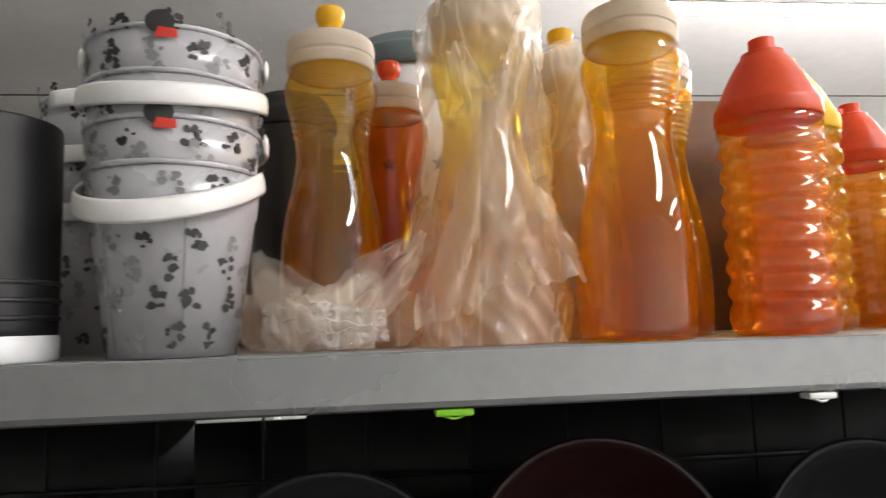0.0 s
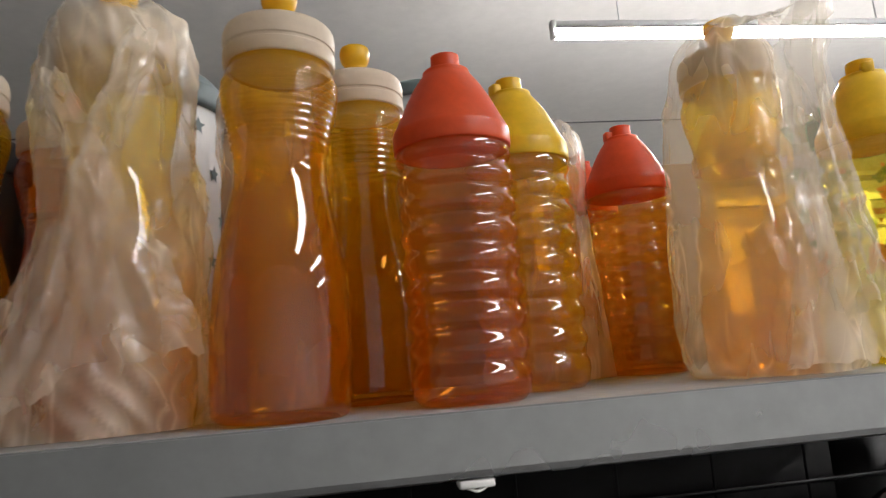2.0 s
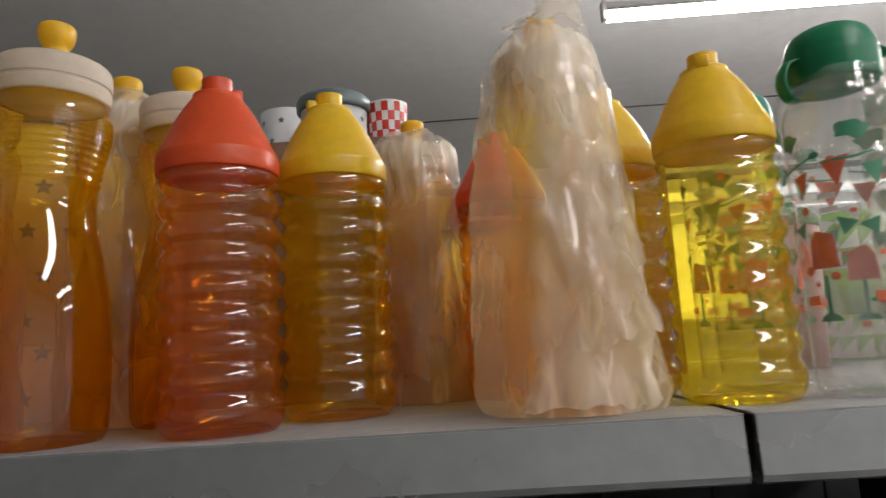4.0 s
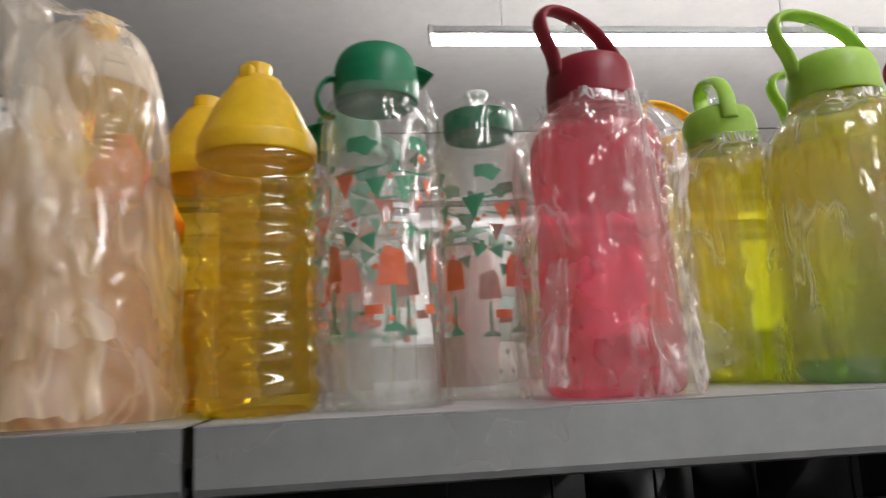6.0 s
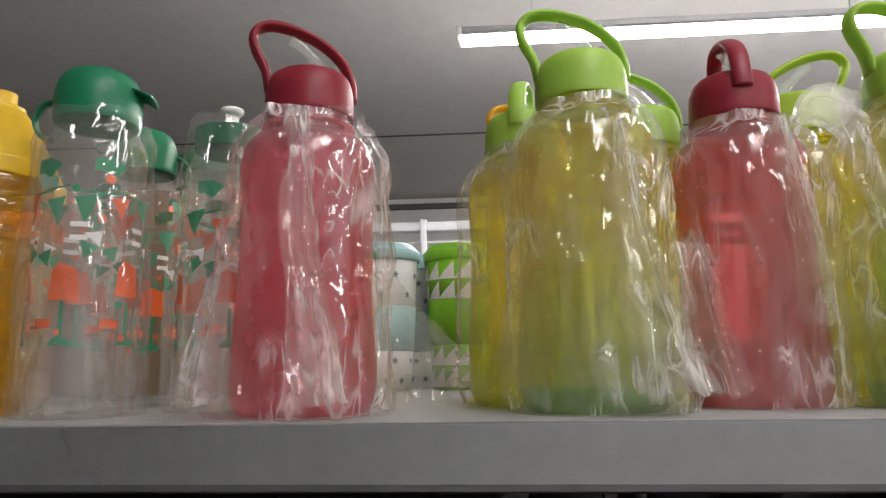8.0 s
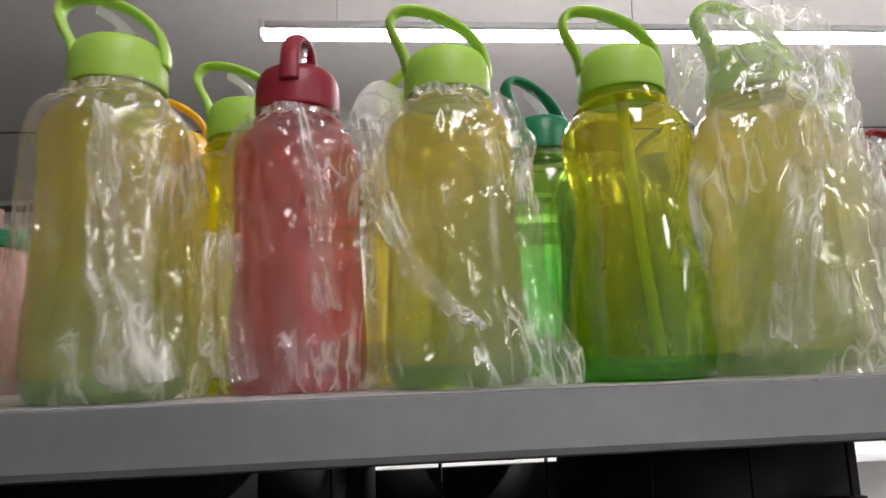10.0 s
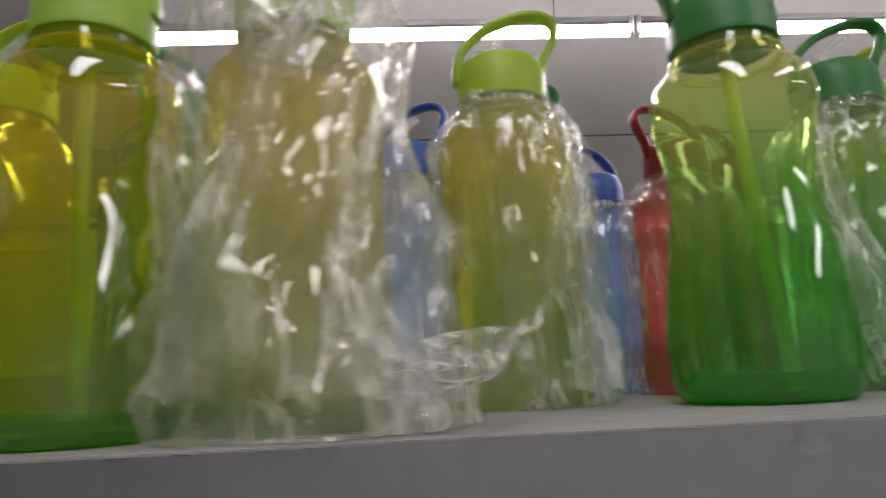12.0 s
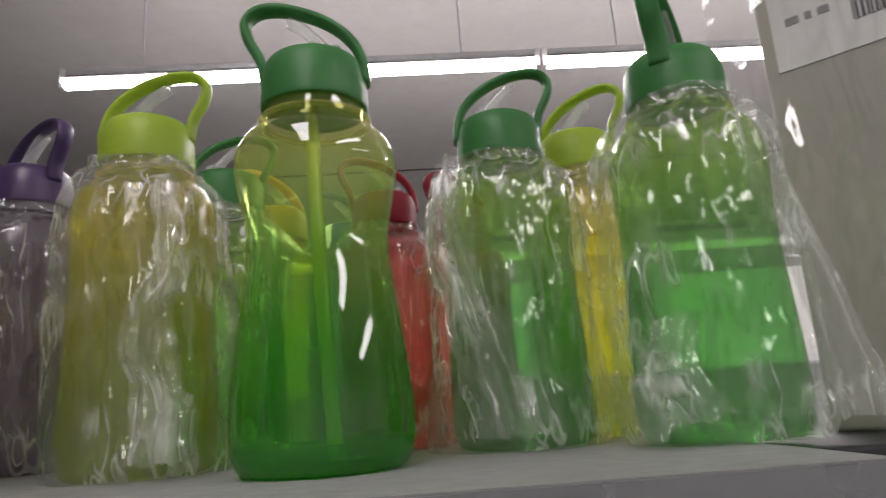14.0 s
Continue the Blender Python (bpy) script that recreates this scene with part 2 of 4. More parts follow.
MAT = {
    "steel": painted("grey_enamelled_steel", (0.31, 0.32, 0.325), 0.30, 0.85, 0.08, 7, 0.06),
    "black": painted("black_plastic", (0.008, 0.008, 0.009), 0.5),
    "ceiling": painted("ceiling_paint", (0.70, 0.68, 0.66), 0.85, 0, 0.05, 2.0),
    "batten_grey": painted("grey_lacquered_batten", (0.30, 0.30, 0.30), 0.6),
    "joint": painted("ceiling_joint", (0.10, 0.10, 0.10), 0.8),
    "wall": painted("white_wall_paint", (0.72, 0.72, 0.70), 0.8, 0, 0.05, 3.0),
    "wall_dim": painted("grey_wall_paint", (0.68, 0.68, 0.66), 0.8, 0, 0.06, 3.0),
    "deck": painted("matt_grey_deck", (0.24, 0.24, 0.24), 0.8, 0.0, 0.15, 9),
    "floor": painted("grey_floor_tile", (0.20, 0.195, 0.19), 0.4, 0, 0.15, 4.0),
    "white": painted("white_plastic", (0.78, 0.78, 0.76), 0.4, 0, 0.05),
    "white_metal": painted("white_lacquered_metal", (0.72, 0.73, 0.74), 0.35, 0, 0.06),
    "tube": glowing("fluorescent_tube_light", (1.0, 0.98, 0.94), TUBE_POWER),
    "panel": glowing("diffuser_light", (1.0, 0.98, 0.95), PANEL_POWER),
    "lid_white": painted("frosted_white_lid", (0.74, 0.66, 0.55), 0.5, 0, 0.06, through=0.5),
    "yellow": painted("yellow_plastic", (0.80, 0.50, 0.02), 0.38, 0, 0.08, through=0.35),
    "lemon": painted("lemon_plastic", (0.80, 0.54, 0.02), 0.38, 0, 0.08, through=0.35),
    "orange": painted("orange_red_plastic", (0.74, 0.10, 0.025), 0.38, 0, 0.08, through=0.35),
    "lime": painted("lime_green_plastic", (0.38, 0.60, 0.09), 0.42, 0, 0.06, through=0.35),
    "lime_yellow": painted("yellow_lime_plastic", (0.42, 0.58, 0.06), 0.42, 0, 0.06, through=0.35),
    "green": painted("leaf_green_plastic", (0.06, 0.26, 0.075), 0.42, 0, 0.08, through=0.35),
    "teal_green": painted("emerald_plastic", (0.01, 0.22, 0.10), 0.35, 0, 0.08, through=0.35),
    "red": painted("wine_red_plastic", (0.30, 0.018, 0.035), 0.42, 0, 0.08, through=0.35),
    "purple": painted("dark_purple_plastic", (0.05, 0.025, 0.09), 0.4),
    "blue": painted("deep_blue_plastic", (0.015, 0.07, 0.30), 0.4),
    "mint": painted("mint_plastic", (0.28, 0.46, 0.46), 0.45),
    "slate": painted("slate_grey_plastic", (0.12, 0.16, 0.17), 0.45),
    "cup_white": painted("white_enamel", (0.70, 0.70, 0.70), 0.35, 0, 0.05),
    "tin": painted("white_printed_tin", (0.46, 0.46, 0.48), 0.3, 0.1, 0.06),
    "cup_green": painted("apple_green_plastic", (0.20, 0.50, 0.02), 0.4),
    "pink": painted("pink_plastic", (0.36, 0.17, 0.16), 0.5),
    "brown": painted("brown_cardboard", (0.16, 0.085, 0.05), 0.8, 0, 0.12),
    "box": painted("white_card", (0.42, 0.41, 0.35), 0.55, 0, 0.05),
    "ink": painted("black_ink", (0.03, 0.03, 0.03), 0.5),
    "grey_ink": painted("grey_ink", (0.22, 0.22, 0.22), 0.5),
    "print_green": painted("green_print", (0.01, 0.22, 0.10), 0.35),
    "print_orange": painted("orange_print", (0.70, 0.11, 0.02), 0.35),
    "print_white": painted("white_print", (0.75, 0.75, 0.73), 0.4),
    "print_red": painted("red_print", (0.60, 0.04, 0.02), 0.4),
    "dark_red": painted("dark_red_enamel", (0.022, 0.004, 0.004), 0.35),
    "dark_grey": painted("dark_grey_enamel", (0.02, 0.02, 0.022), 0.4),
    "amber": tinted("amber_plastic", (0.90, 0.57, 0.07), (0.97, 0.75, 0.10), 0.02, 0.19, 0.16),
    "brown_amber": tinted("burnt_orange_plastic", (0.90, 0.34, 0.06), (0.92, 0.44, 0.09), 0.02, 0.21, 0.20, 0.08),
    "orange_clear": tinted("orange_clear_plastic", (0.94, 0.54, 0.12), (0.98, 0.68, 0.26), 0.0, 0.16, 0.16),
    "yellow_clear": tinted("yellow_clear_plastic", (0.99, 0.74, 0.16), (0.99, 0.84, 0.16), 0.0, 0.16, 0.16),
    "lemon_clear": tinted("lemon_clear_plastic", (0.97, 0.84, 0.14), (0.99, 0.90, 0.28), 0.0, 0.16, 0.16),
    "clear": tinted("clear_plastic", (0.96, 0.97, 0.96), (0.97, 0.98, 0.97), 0.0, 0.2, 0.08, 0.03, 0.07),
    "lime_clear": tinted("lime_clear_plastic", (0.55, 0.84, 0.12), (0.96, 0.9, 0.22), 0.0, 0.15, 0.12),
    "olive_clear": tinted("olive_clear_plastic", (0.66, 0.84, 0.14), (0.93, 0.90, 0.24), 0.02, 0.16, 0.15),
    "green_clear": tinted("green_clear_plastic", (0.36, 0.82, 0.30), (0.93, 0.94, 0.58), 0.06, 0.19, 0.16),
    "green_milky": tinted("green_frosted_plastic", (0.30, 0.70, 0.26), (0.68, 0.86, 0.30), 0.09, 0.185, 0.18, 0.15),
    "lime_milky": tinted("lime_frosted_plastic", (0.72, 0.78, 0.12), (0.88, 0.82, 0.16), 0.01, 0.17, 0.30, 0.15),
    "yellow_milky": tinted("yellow_frosted_plastic", (0.92, 0.82, 0.16), (0.95, 0.85, 0.20), 0.01, 0.16, 0.26, 0.15),
    "pink_milky": tinted("rose_frosted_plastic", (0.84, 0.22, 0.32), (0.88, 0.38, 0.46), 0.01, 0.19, 0.4, 0.2),
    "red_milky": tinted("red_frosted_plastic", (0.76, 0.24, 0.25), (0.82, 0.34, 0.34), 0.01, 0.19, 0.38, 0.2),
    "blue_milky": tinted("blue_frosted_plastic", (0.34, 0.48, 0.64), (0.42, 0.56, 0.72), 0.01, 0.19, 0.4, 0.2),
    "purple_milky": tinted("mauve_frosted_plastic", (0.36, 0.26, 0.36), (0.42, 0.32, 0.42), 0.01, 0.19, 0.45, 0.2),
    "straw": tinted("clear_straw_plastic", (0.9, 0.92, 0.9), (0.95, 0.96, 0.95), 0, 0.3, 0.15),
    "straw_lime": tinted("lime_straw_plastic", (0.75, 0.85, 0.2), (0.85, 0.85, 0.2), 0, 0.3, 0.45),
    "film": film("crumpled_polythene", 0.07, 0.06, 0.52, rough=0.09, sheen=0.07, crease=0.5, facet=0.3),
    "film_flap": film("bunched_polythene", 0.16, 0.12, 0.60, rough=0.10, sheen=0.07, crease=0.5, facet=0.3),
    "film_dull": film("dull_polythene", 0.14, 0.10, 0.60, (0.94, 0.92, 0.86), 0.09, 1.3, 0.07, 0.5, 0.3),
    "film_milky": film("milky_polythene", 0.24, 0.10, 0.30, (0.95, 0.87, 0.74), 0.20, 1.9, 0.025),
    "film_white": film("white_bunched_polythene", 0.50, 0.2, 0.25, (0.95, 0.94, 0.92), 0.2, 1.0, 0.04),
    "film_clear": film("glossy_cellophane", 0.03, 0.03, 0.14, (0.95, 0.95, 0.95), 0.05, 2.0, 0.10, 0.4, 0.25),
}


# ---- mesh helpers ----
def part(name, bm, mat, parent=None, label="", smooth=True):
    """Links a bmesh as one mesh object under a thing or a part."""
    me = bpy.data.meshes.new(name)
    if smooth:
        for f in bm.faces:
            f.smooth = True
    bm.to_mesh(me)
    bm.free()
    me.materials.append(MAT[mat] if isinstance(mat, str) else mat)
    ob = new(name, me)
    if parent is not None:
        ob.parent = parent
    if label:
        ob["label"] = label
    return ob


def thing(name, m, label, category, group=""):
    """The base of a thing made of parts."""
    ob = new(name)
    ob.matrix_world = m
    ob.empty_display_size = 0.02
    return tagged(ob, label, category, group)


def spline(points, n):
    """Points along a smooth curve through the given ones."""
    pts = [Vector(p) for p in points]
    pts = [2 * pts[0] - pts[1]] + pts + [2 * pts[-1] - pts[-2]]
    out = []
    for i in range(1, len(pts) - 2):
        a, b, c, d = pts[i - 1:i + 3]
        for k in range(n):
            t = k / n
            out.append(0.5 * (2 * b + (c - a) * t + (2 * a - 5 * b + 4 * c - d) * t * t + (3 * b - a - 3 * c + d) * t ** 3))
    out.append(pts[-2])
    return out


def lathe(profile, seg=48, bm=None, wobble=0.0, shut=False):
    """A turned shape from (radius, height) rows; ends of radius 0 close it, shut gives it a flat underside."""
    bm = bm or bmesh.new()
    rings = []
    if shut:
        profile = [(0.0, profile[0][1] + 0.0015), (profile[0][0] - 0.0006, profile[0][1] + 0.001)] + profile
    for r, z in profile:
        if r < 1e-6:
            rings.append([bm.verts.new((0, 0, z))])
        else:
            rings.append([bm.verts.new((r * (1 + wobble * math.sin(3 * k / seg * math.tau + z * 40)) * math.cos(k / seg * math.tau),
                                        r * math.sin(k / seg * math.tau), z)) for k in range(seg)])
    for a, b in zip(rings, rings[1:]):
        for k in range(seg):
            j = (k + 1) % seg
            if len(a) == 1 and len(b) == 1:
                continue
            if len(a) == 1:
                bm.faces.new((a[0], b[j], b[k]))
            elif len(b) == 1:
                bm.faces.new((a[k], a[j], b[0]))
            else:
                bm.faces.new((a[k], a[j], b[j], b[k]))
    return bm


def smooth_profile(rows, n=5):
    return [(max(0, p.x), p.y) for p in spline([(r, z, 0) for r, z in rows], n)]


def sweep(points, width, thick, bm=None, ring=8, flat=(0, 1, 0)):
    """A strip with a rounded section swept along points; width runs along flat."""
    bm = bm or bmesh.new()
    pts = [Vector(p) for p in points]
    rings = []
    for i, p in enumerate(pts):
        d = (pts[min(i + 1, len(pts) - 1)] - pts[max(i - 1, 0)]).normalized()
        side = Vector(flat)
        side = (side - d * side.dot(d)).normalized()
        up = d.cross(side)
        rings.append([bm.verts.new(p + side * math.cos(k / ring * math.tau) * width / 2 + up * math.sin(k / ring * math.tau) * thick / 2)
                      for k in range(ring)])
    for a, b in zip(rings, rings[1:]):
        for k in range(ring):
            j = (k + 1) % ring
            bm.faces.new((a[k], a[j], b[j], b[k]))
    bm.faces.new(rings[0][::-1])
    bm.faces.new(rings[-1])
    return bm


def block(x0, x1, y0, y1, z0, z1, bevel=0.0, bm=None):
    bm = bm or bmesh.new()
    made = bmesh.ops.create_cube(bm, size=1)["verts"]
    for v in made:
        v.co = Vector((x0 + (v.co.x + 0.5) * (x1 - x0), y0 + (v.co.y + 0.5) * (y1 - y0), z0 + (v.co.z + 0.5) * (z1 - z0)))
    if bevel:
        edges = list({e for v in made for e in v.link_edges})
        bmesh.ops.bevel(bm, geom=edges, offset=bevel, segments=2, affect="EDGES", profile=0.5)
    return bm


def decal(bm, shape, radius, angle, z, lift=0.0005):
    """A flat shape, (across, up) points round its middle, laid on a cylinder or cone; radius may be a function of height."""
    rad = radius if callable(radius) else (lambda h: radius)
    def place(u, w):
        r = rad(z + w) + lift
        a = angle + u / r
        return (r * math.cos(a), r * math.sin(a), z + w)
    centre = bm.verts.new(place(0, 0))
    dense = []
    for (u0, w0), (u1, w1) in zip(shape, shape[1:] + shape[:1]):
        for k in range(3):
            dense.append((u0 + (u1 - u0) * k / 3, w0 + (w1 - w0) * k / 3))
    outer = [bm.verts.new(place(u, w)) for u, w in dense]
    inner = [bm.verts.new(place(u / 2, w / 2)) for u, w in dense]
    n = len(outer)
    for k in range(n):
        j = (k + 1) % n
        bm.faces.new((centre, inner[k], inner[j]))
        bm.faces.new((inner[k], outer[k], outer[j], inner[j]))


def disc(r, n=12, squash=1.0):
    return [(r * math.cos(k / n * math.tau), r * squash * math.sin(k / n * math.tau)) for k in range(n)]


def star(r, n=5, inner=0.45):
    return [((r if k % 2 == 0 else r * inner) * math.sin(k / n * math.pi), (r if k % 2 == 0 else r * inner) * math.cos(k / n * math.pi)) for k in range(2 * n)]


# ---- the room ----
def room():
    x0, x1, y0, y1 = -3.0, 7.0, -3.2, 4.95
    bm = block(x0, x1, y0, y1, -0.1, 0)
    tagged(part("floor", bm, "floor", smooth=False), "grey tiled shop floor", "floor", kind="structure")
    bm = block(x0, x1, y0, y1, CEILING, CEILING + 0.1)
    tagged(part("ceiling", bm, "ceiling", smooth=False), "grey-white painted shop ceiling", "ceiling", kind="structure")
    for name, b in (("wall_north", (x0, x1, y1, y1 + 0.12)), ("wall_south", (x0, x1, y0 - 0.12, y0)),
                    ("wall_west", (x0 - 0.12, x0, y0, y1)), ("wall_east", (x1, x1 + 0.12, y0, y1))):
        tagged(part(name, block(*b, 0, CEILING), "wall_dim" if name == "wall_south" else "wall", smooth=False), "plain grey painted shop wall" if name == "wall_south" else "plain white painted shop wall", "wall", kind="structure")
    for y in (0.75, 3.40):
        tagged(part("trim", block(x0, x1, y, y + 0.012, CEILING - 0.006, CEILING - 0.0005), "joint", smooth=False),
               "dark joint strip between the ceiling panels", "trim", kind="structure")
    tagged(part("trim", block(x0, x1, 4.90, 4.945, 2.66, 2.70), "joint", smooth=False), "dark cornice strip along the far wall", "trim", kind="structure")


def tube_lamp(x, y, z, length=1.2, turn=0.0):
    """A bare tube with a closed metal back under a slim hanging batten."""
    lamp = thing("ceiling_light", pose(x, y, z, 0, 0, turn), "bare white tube under a slim white hanging spine", "ceiling light", "tube lamps")
    part("batten", block(0.0, length, -0.009, 0.011, 0.017, 0.034, 0.003), "white_metal", lamp)
    for a in (0.2, length - 0.2):
        part("rod", lathe([(0, 0.033), (0.002, 0.033), (0.002, CEILING - z - 0.001), (0, CEILING - z - 0.001)], 10), "white_metal", lamp).location.x = a
    for name, a0, a1, m in (("tube", -205, 25, "tube"), ("tube_back", 25, 155, "batten_grey")):
        bm = bmesh.new()
        rows = []
        for k in range(17):
            t = radians(a0 + (a1 - a0) * k / 16)
            rows.append([bm.verts.new((u, 0.017 * math.cos(t), 0.017 * math.sin(t))) for u in (0.014, length - 0.014)])
        for p, q in zip(rows, rows[1:]):
            bm.faces.new((p[0], p[1], q[1], q[0]))
        bm.faces.new([r[0] for r in rows][::-1])
        bm.faces.new([r[1] for r in rows])
        part(name, bm, m, lamp, "glowing white tube" if name == "tube" else "closed grey back of the tube")
    for a in (0.0, length - 0.014):
        part("lamp_holder", block(a, a + 0.014, -0.012, 0.014, -0.016, 0.036, 0.003), "white", lamp)


def panel_lamp(x, y, z):
    """A long shallow hanging light box with a white diffuser."""
    lamp = thing("panel_light", pose(x, y, z), "long hanging light box with a white diffuser", "ceiling light", "light boxes")
    part("housing", block(-0.17, 0.17, -0.76, 0.76, 0.0, 0.06, 0.005), "white_metal", lamp)
    part("diffuser", block(-0.15, 0.15, -0.74, 0.74, -0.006, -0.001), "panel", lamp, "glowing white diffuser", smooth=False)
    for dx in (-0.13, 0.13):
        for dy in (-0.6, 0.6):
            part("rod", lathe([(0, 0.059), (0.004, 0.059), (0.004, CEILING - z - 0.001), (0, CEILING - z - 0.001)], 10), "batten_grey", lamp).location = (dx, dy, 0)


room()
for k in range(0, 4):
    tube_lamp(1.377 + 1.205 * k, 1.307, 2.276)
for k in range(3):
    panel_lamp(1.95 + 1.6 * k, -1.05, CEILING - 0.28)


# ---- the shelf ----
def shelf():
    unit = thing("shelf_unit", pose(0, 0, 0), "grey enamelled steel gondola shelf packed with bottles", "shelf")
    for x0, x1 in ((-0.25, 1.116), (1.122, 2.385)):
        bm = block(x0, x1, FRONT - 0.0001, 0.66, SHELF - 0.001, SHELF, 0.0)
        part("deck", bm, "deck", unit, smooth=False)
        prof = [(0.0, -0.0011), (-0.001, -0.029), (0.0005, -0.0325), (0.004, -0.034), (0.014, -0.034), (0.014, -0.030), (0.006, -0.029), (0.006, -0.0011)]
        bm = bmesh.new()
        a = [bm.verts.new((x0, FRONT + y, SHELF + z)) for y, z in prof]
        b = [bm.verts.new((x1, FRONT + y, SHELF + z)) for y, z in prof]
        n = len(prof)
        for k in range(n):
            j = (k + 1) % n
            bm.faces.new((a[k], b[k], b[j], a[j]))
        bm.faces.new(a)
        bm.faces.new(b[::-1])
        bmesh.ops.recalc_face_normals(bm, faces=bm.faces)
        part("front_lip", bm, "steel", unit, "grey steel lip with scuffs and glue marks", smooth=False)
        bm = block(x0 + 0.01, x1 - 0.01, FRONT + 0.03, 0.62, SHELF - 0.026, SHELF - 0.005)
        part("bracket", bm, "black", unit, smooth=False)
    for x in (-0.22, 1.119, 2.36):
        part("upright", block(x - 0.02, x + 0.02, 0.63, 0.67, 0.0, SHELF - 0.006, 0.002), "black", unit)
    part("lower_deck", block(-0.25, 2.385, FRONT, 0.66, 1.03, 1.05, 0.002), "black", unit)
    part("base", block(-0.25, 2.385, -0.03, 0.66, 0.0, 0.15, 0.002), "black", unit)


shelf()
# ---- bottles ----
STRAW_BODY = smooth_profile([(0.0, 0.004), (0.030, 0.003), (0.040, 0.0005), (0.0465, 0.006), (0.0490, 0.020), (0.0485, 0.042), (0.0440, 0.080), (0.0398, 0.112),
                             (0.0402, 0.132), (0.0440, 0.152), (0.0462, 0.166), (0.0442, 0.178), (0.0385, 0.186), (0.0315, 0.1898), (0.0292, 0.193), (0.0288, 0.2135)], 4)
STRAIGHT_BODY = smooth_profile([(0.0, 0.004), (0.030, 0.003), (0.040, 0.0005), (0.0460, 0.006), (0.0482, 0.020), (0.0480, 0.042), (0.0462, 0.080), (0.0450, 0.112),
                                (0.0452, 0.132), (0.0460, 0.152), (0.0463, 0.166), (0.0442, 0.178), (0.0385, 0.186), (0.0315, 0.1898), (0.0292, 0.193), (0.0288, 0.2135)], 4)
WAIST_BODY = smooth_profile([(0.0, 0.004), (0.030, 0.003), (0.037, 0.0005), (0.0415, 0.006), (0.0425, 0.020), (0.0425, 0.055), (0.0395, 0.095), (0.0320, 0.132),
                             (0.0290, 0.155), (0.0315, 0.178), (0.0355, 0.196), (0.0365, 0.208), (0.0350, 0.218), (0.0330, 0.222), (0.0330, 0.232)], 4)
CYLINDER_BODY = smooth_profile([(0.0, 0.004), (0.026, 0.003), (0.031, 0.0005), (0.0345, 0.004), (0.0355, 0.012), (0.0355, 0.090), (0.0355, 0.178), (0.0345, 0.190),
                                (0.0300, 0.200), (0.0262, 0.205), (0.0258, 0.209), (0.0258, 0.218)], 4)


def ribbed_profile(height=0.165, r=0.039, ribs=8):
    rows = [(0.0, 0.005), (0.028, 0.004), (0.0335, 0.0005), (0.0375, 0.005), (r, 0.013)]
    step = (height - 0.020) / ribs
    for k in range(ribs):
        z = 0.016 + k * step
        for f, d in ((0.06, 0.0), (0.16, 0.0003), (0.26, 0.0010), (0.36, 0.0020), (0.46, 0.0029), (0.54, 0.0033), (0.62, 0.0031), (0.70, 0.0022), (0.80, 0.0010), (0.90, 0.0002)):
            rows.append((r - d, z + step * f))
    return rows + [(r - 0.001, height), (r - 0.004, height + 0.004), (r - 0.004, height + 0.012)]


def straw_bottle(x, y, size, body, cap, label, turn=0.0, straw=None, rim=True, tilt=0.0, base=None, group="sports bottles with carry loops"):
    """A waisted bottle with a bell cap, a carry loop and a fold-down straw."""
    b = thing("water_bottle", pose(x, y, SHELF, tilt, 0, turn) @ Matrix.Diagonal((size, size, size, 1)), label, "bottle", group)
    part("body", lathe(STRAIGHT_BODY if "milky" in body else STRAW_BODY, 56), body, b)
    if base:
        part("base_cup", lathe(smooth_profile([(0, 0.0047), (0.030, 0.0037), (0.0395, 0.0012), (0.0455, 0.0065), (0.0475, 0.014), (0.0472, 0.0150), (0.043, 0.009), (0, 0.007)], 3), 48), base, b, "darker tinted base")
    prof = smooth_profile([(0.0297, 0.2035), (0.0312, 0.2040), (0.0312, 0.214), (0.0308, 0.222), (0.0290, 0.2295), (0.0255, 0.2345), (0.018, 0.2365), (0.0, 0.2370)], 4)
    part("cap", lathe(prof, 48, shut=True), cap, b)
    loop = spline([(-0.0285, 0, 0.222), (-0.0315, 0, 0.238), (-0.0385, 0, 0.252), (-0.0400, 0, 0.263), (-0.0330, 0, 0.2705), (-0.0190, 0, 0.2715), (0.0, 0, 0.266),
                   (0.0150, 0, 0.257), (0.0255, 0, 0.245), (0.0300, 0, 0.231), (0.0305, 0, 0.220)], 5)
    part("carry_loop", sweep(loop, 0.014, 0.0066, ring=12), cap, b)
    tip = spline([(0.013, 0.0, 0.237), (0.004, 0, 0.248), (-0.006, 0, 0.258), (-0.014, 0, 0.263)], 5)
    mouth = part("mouthpiece", sweep(tip, 0.011, 0.007, ring=12), "straw", b, "clear folded drinking spout")
    part("pivot", lathe([(0, -0.008), (0.004, -0.008), (0.004, 0.008), (0, 0.008)], 14), "straw", mouth).matrix_basis = pose(0.014, 0, 0.239, 90, 0, 0)
    if straw:
        part("straw", sweep(spline([(-0.002, -0.004, 0.205), (0.002, -0.010, 0.10), (0.008, -0.016, 0.006)], 6), 0.0085, 0.0085, ring=14), straw, b, "straight lime drinking straw")
    if rim:
        part("neck_ring", lathe(smooth_profile([(0.0292, 0.1945), (0.0325, 0.1950), (0.0325, 0.1968), (0.0292, 0.1973)], 2), 44), body, b)
    return b


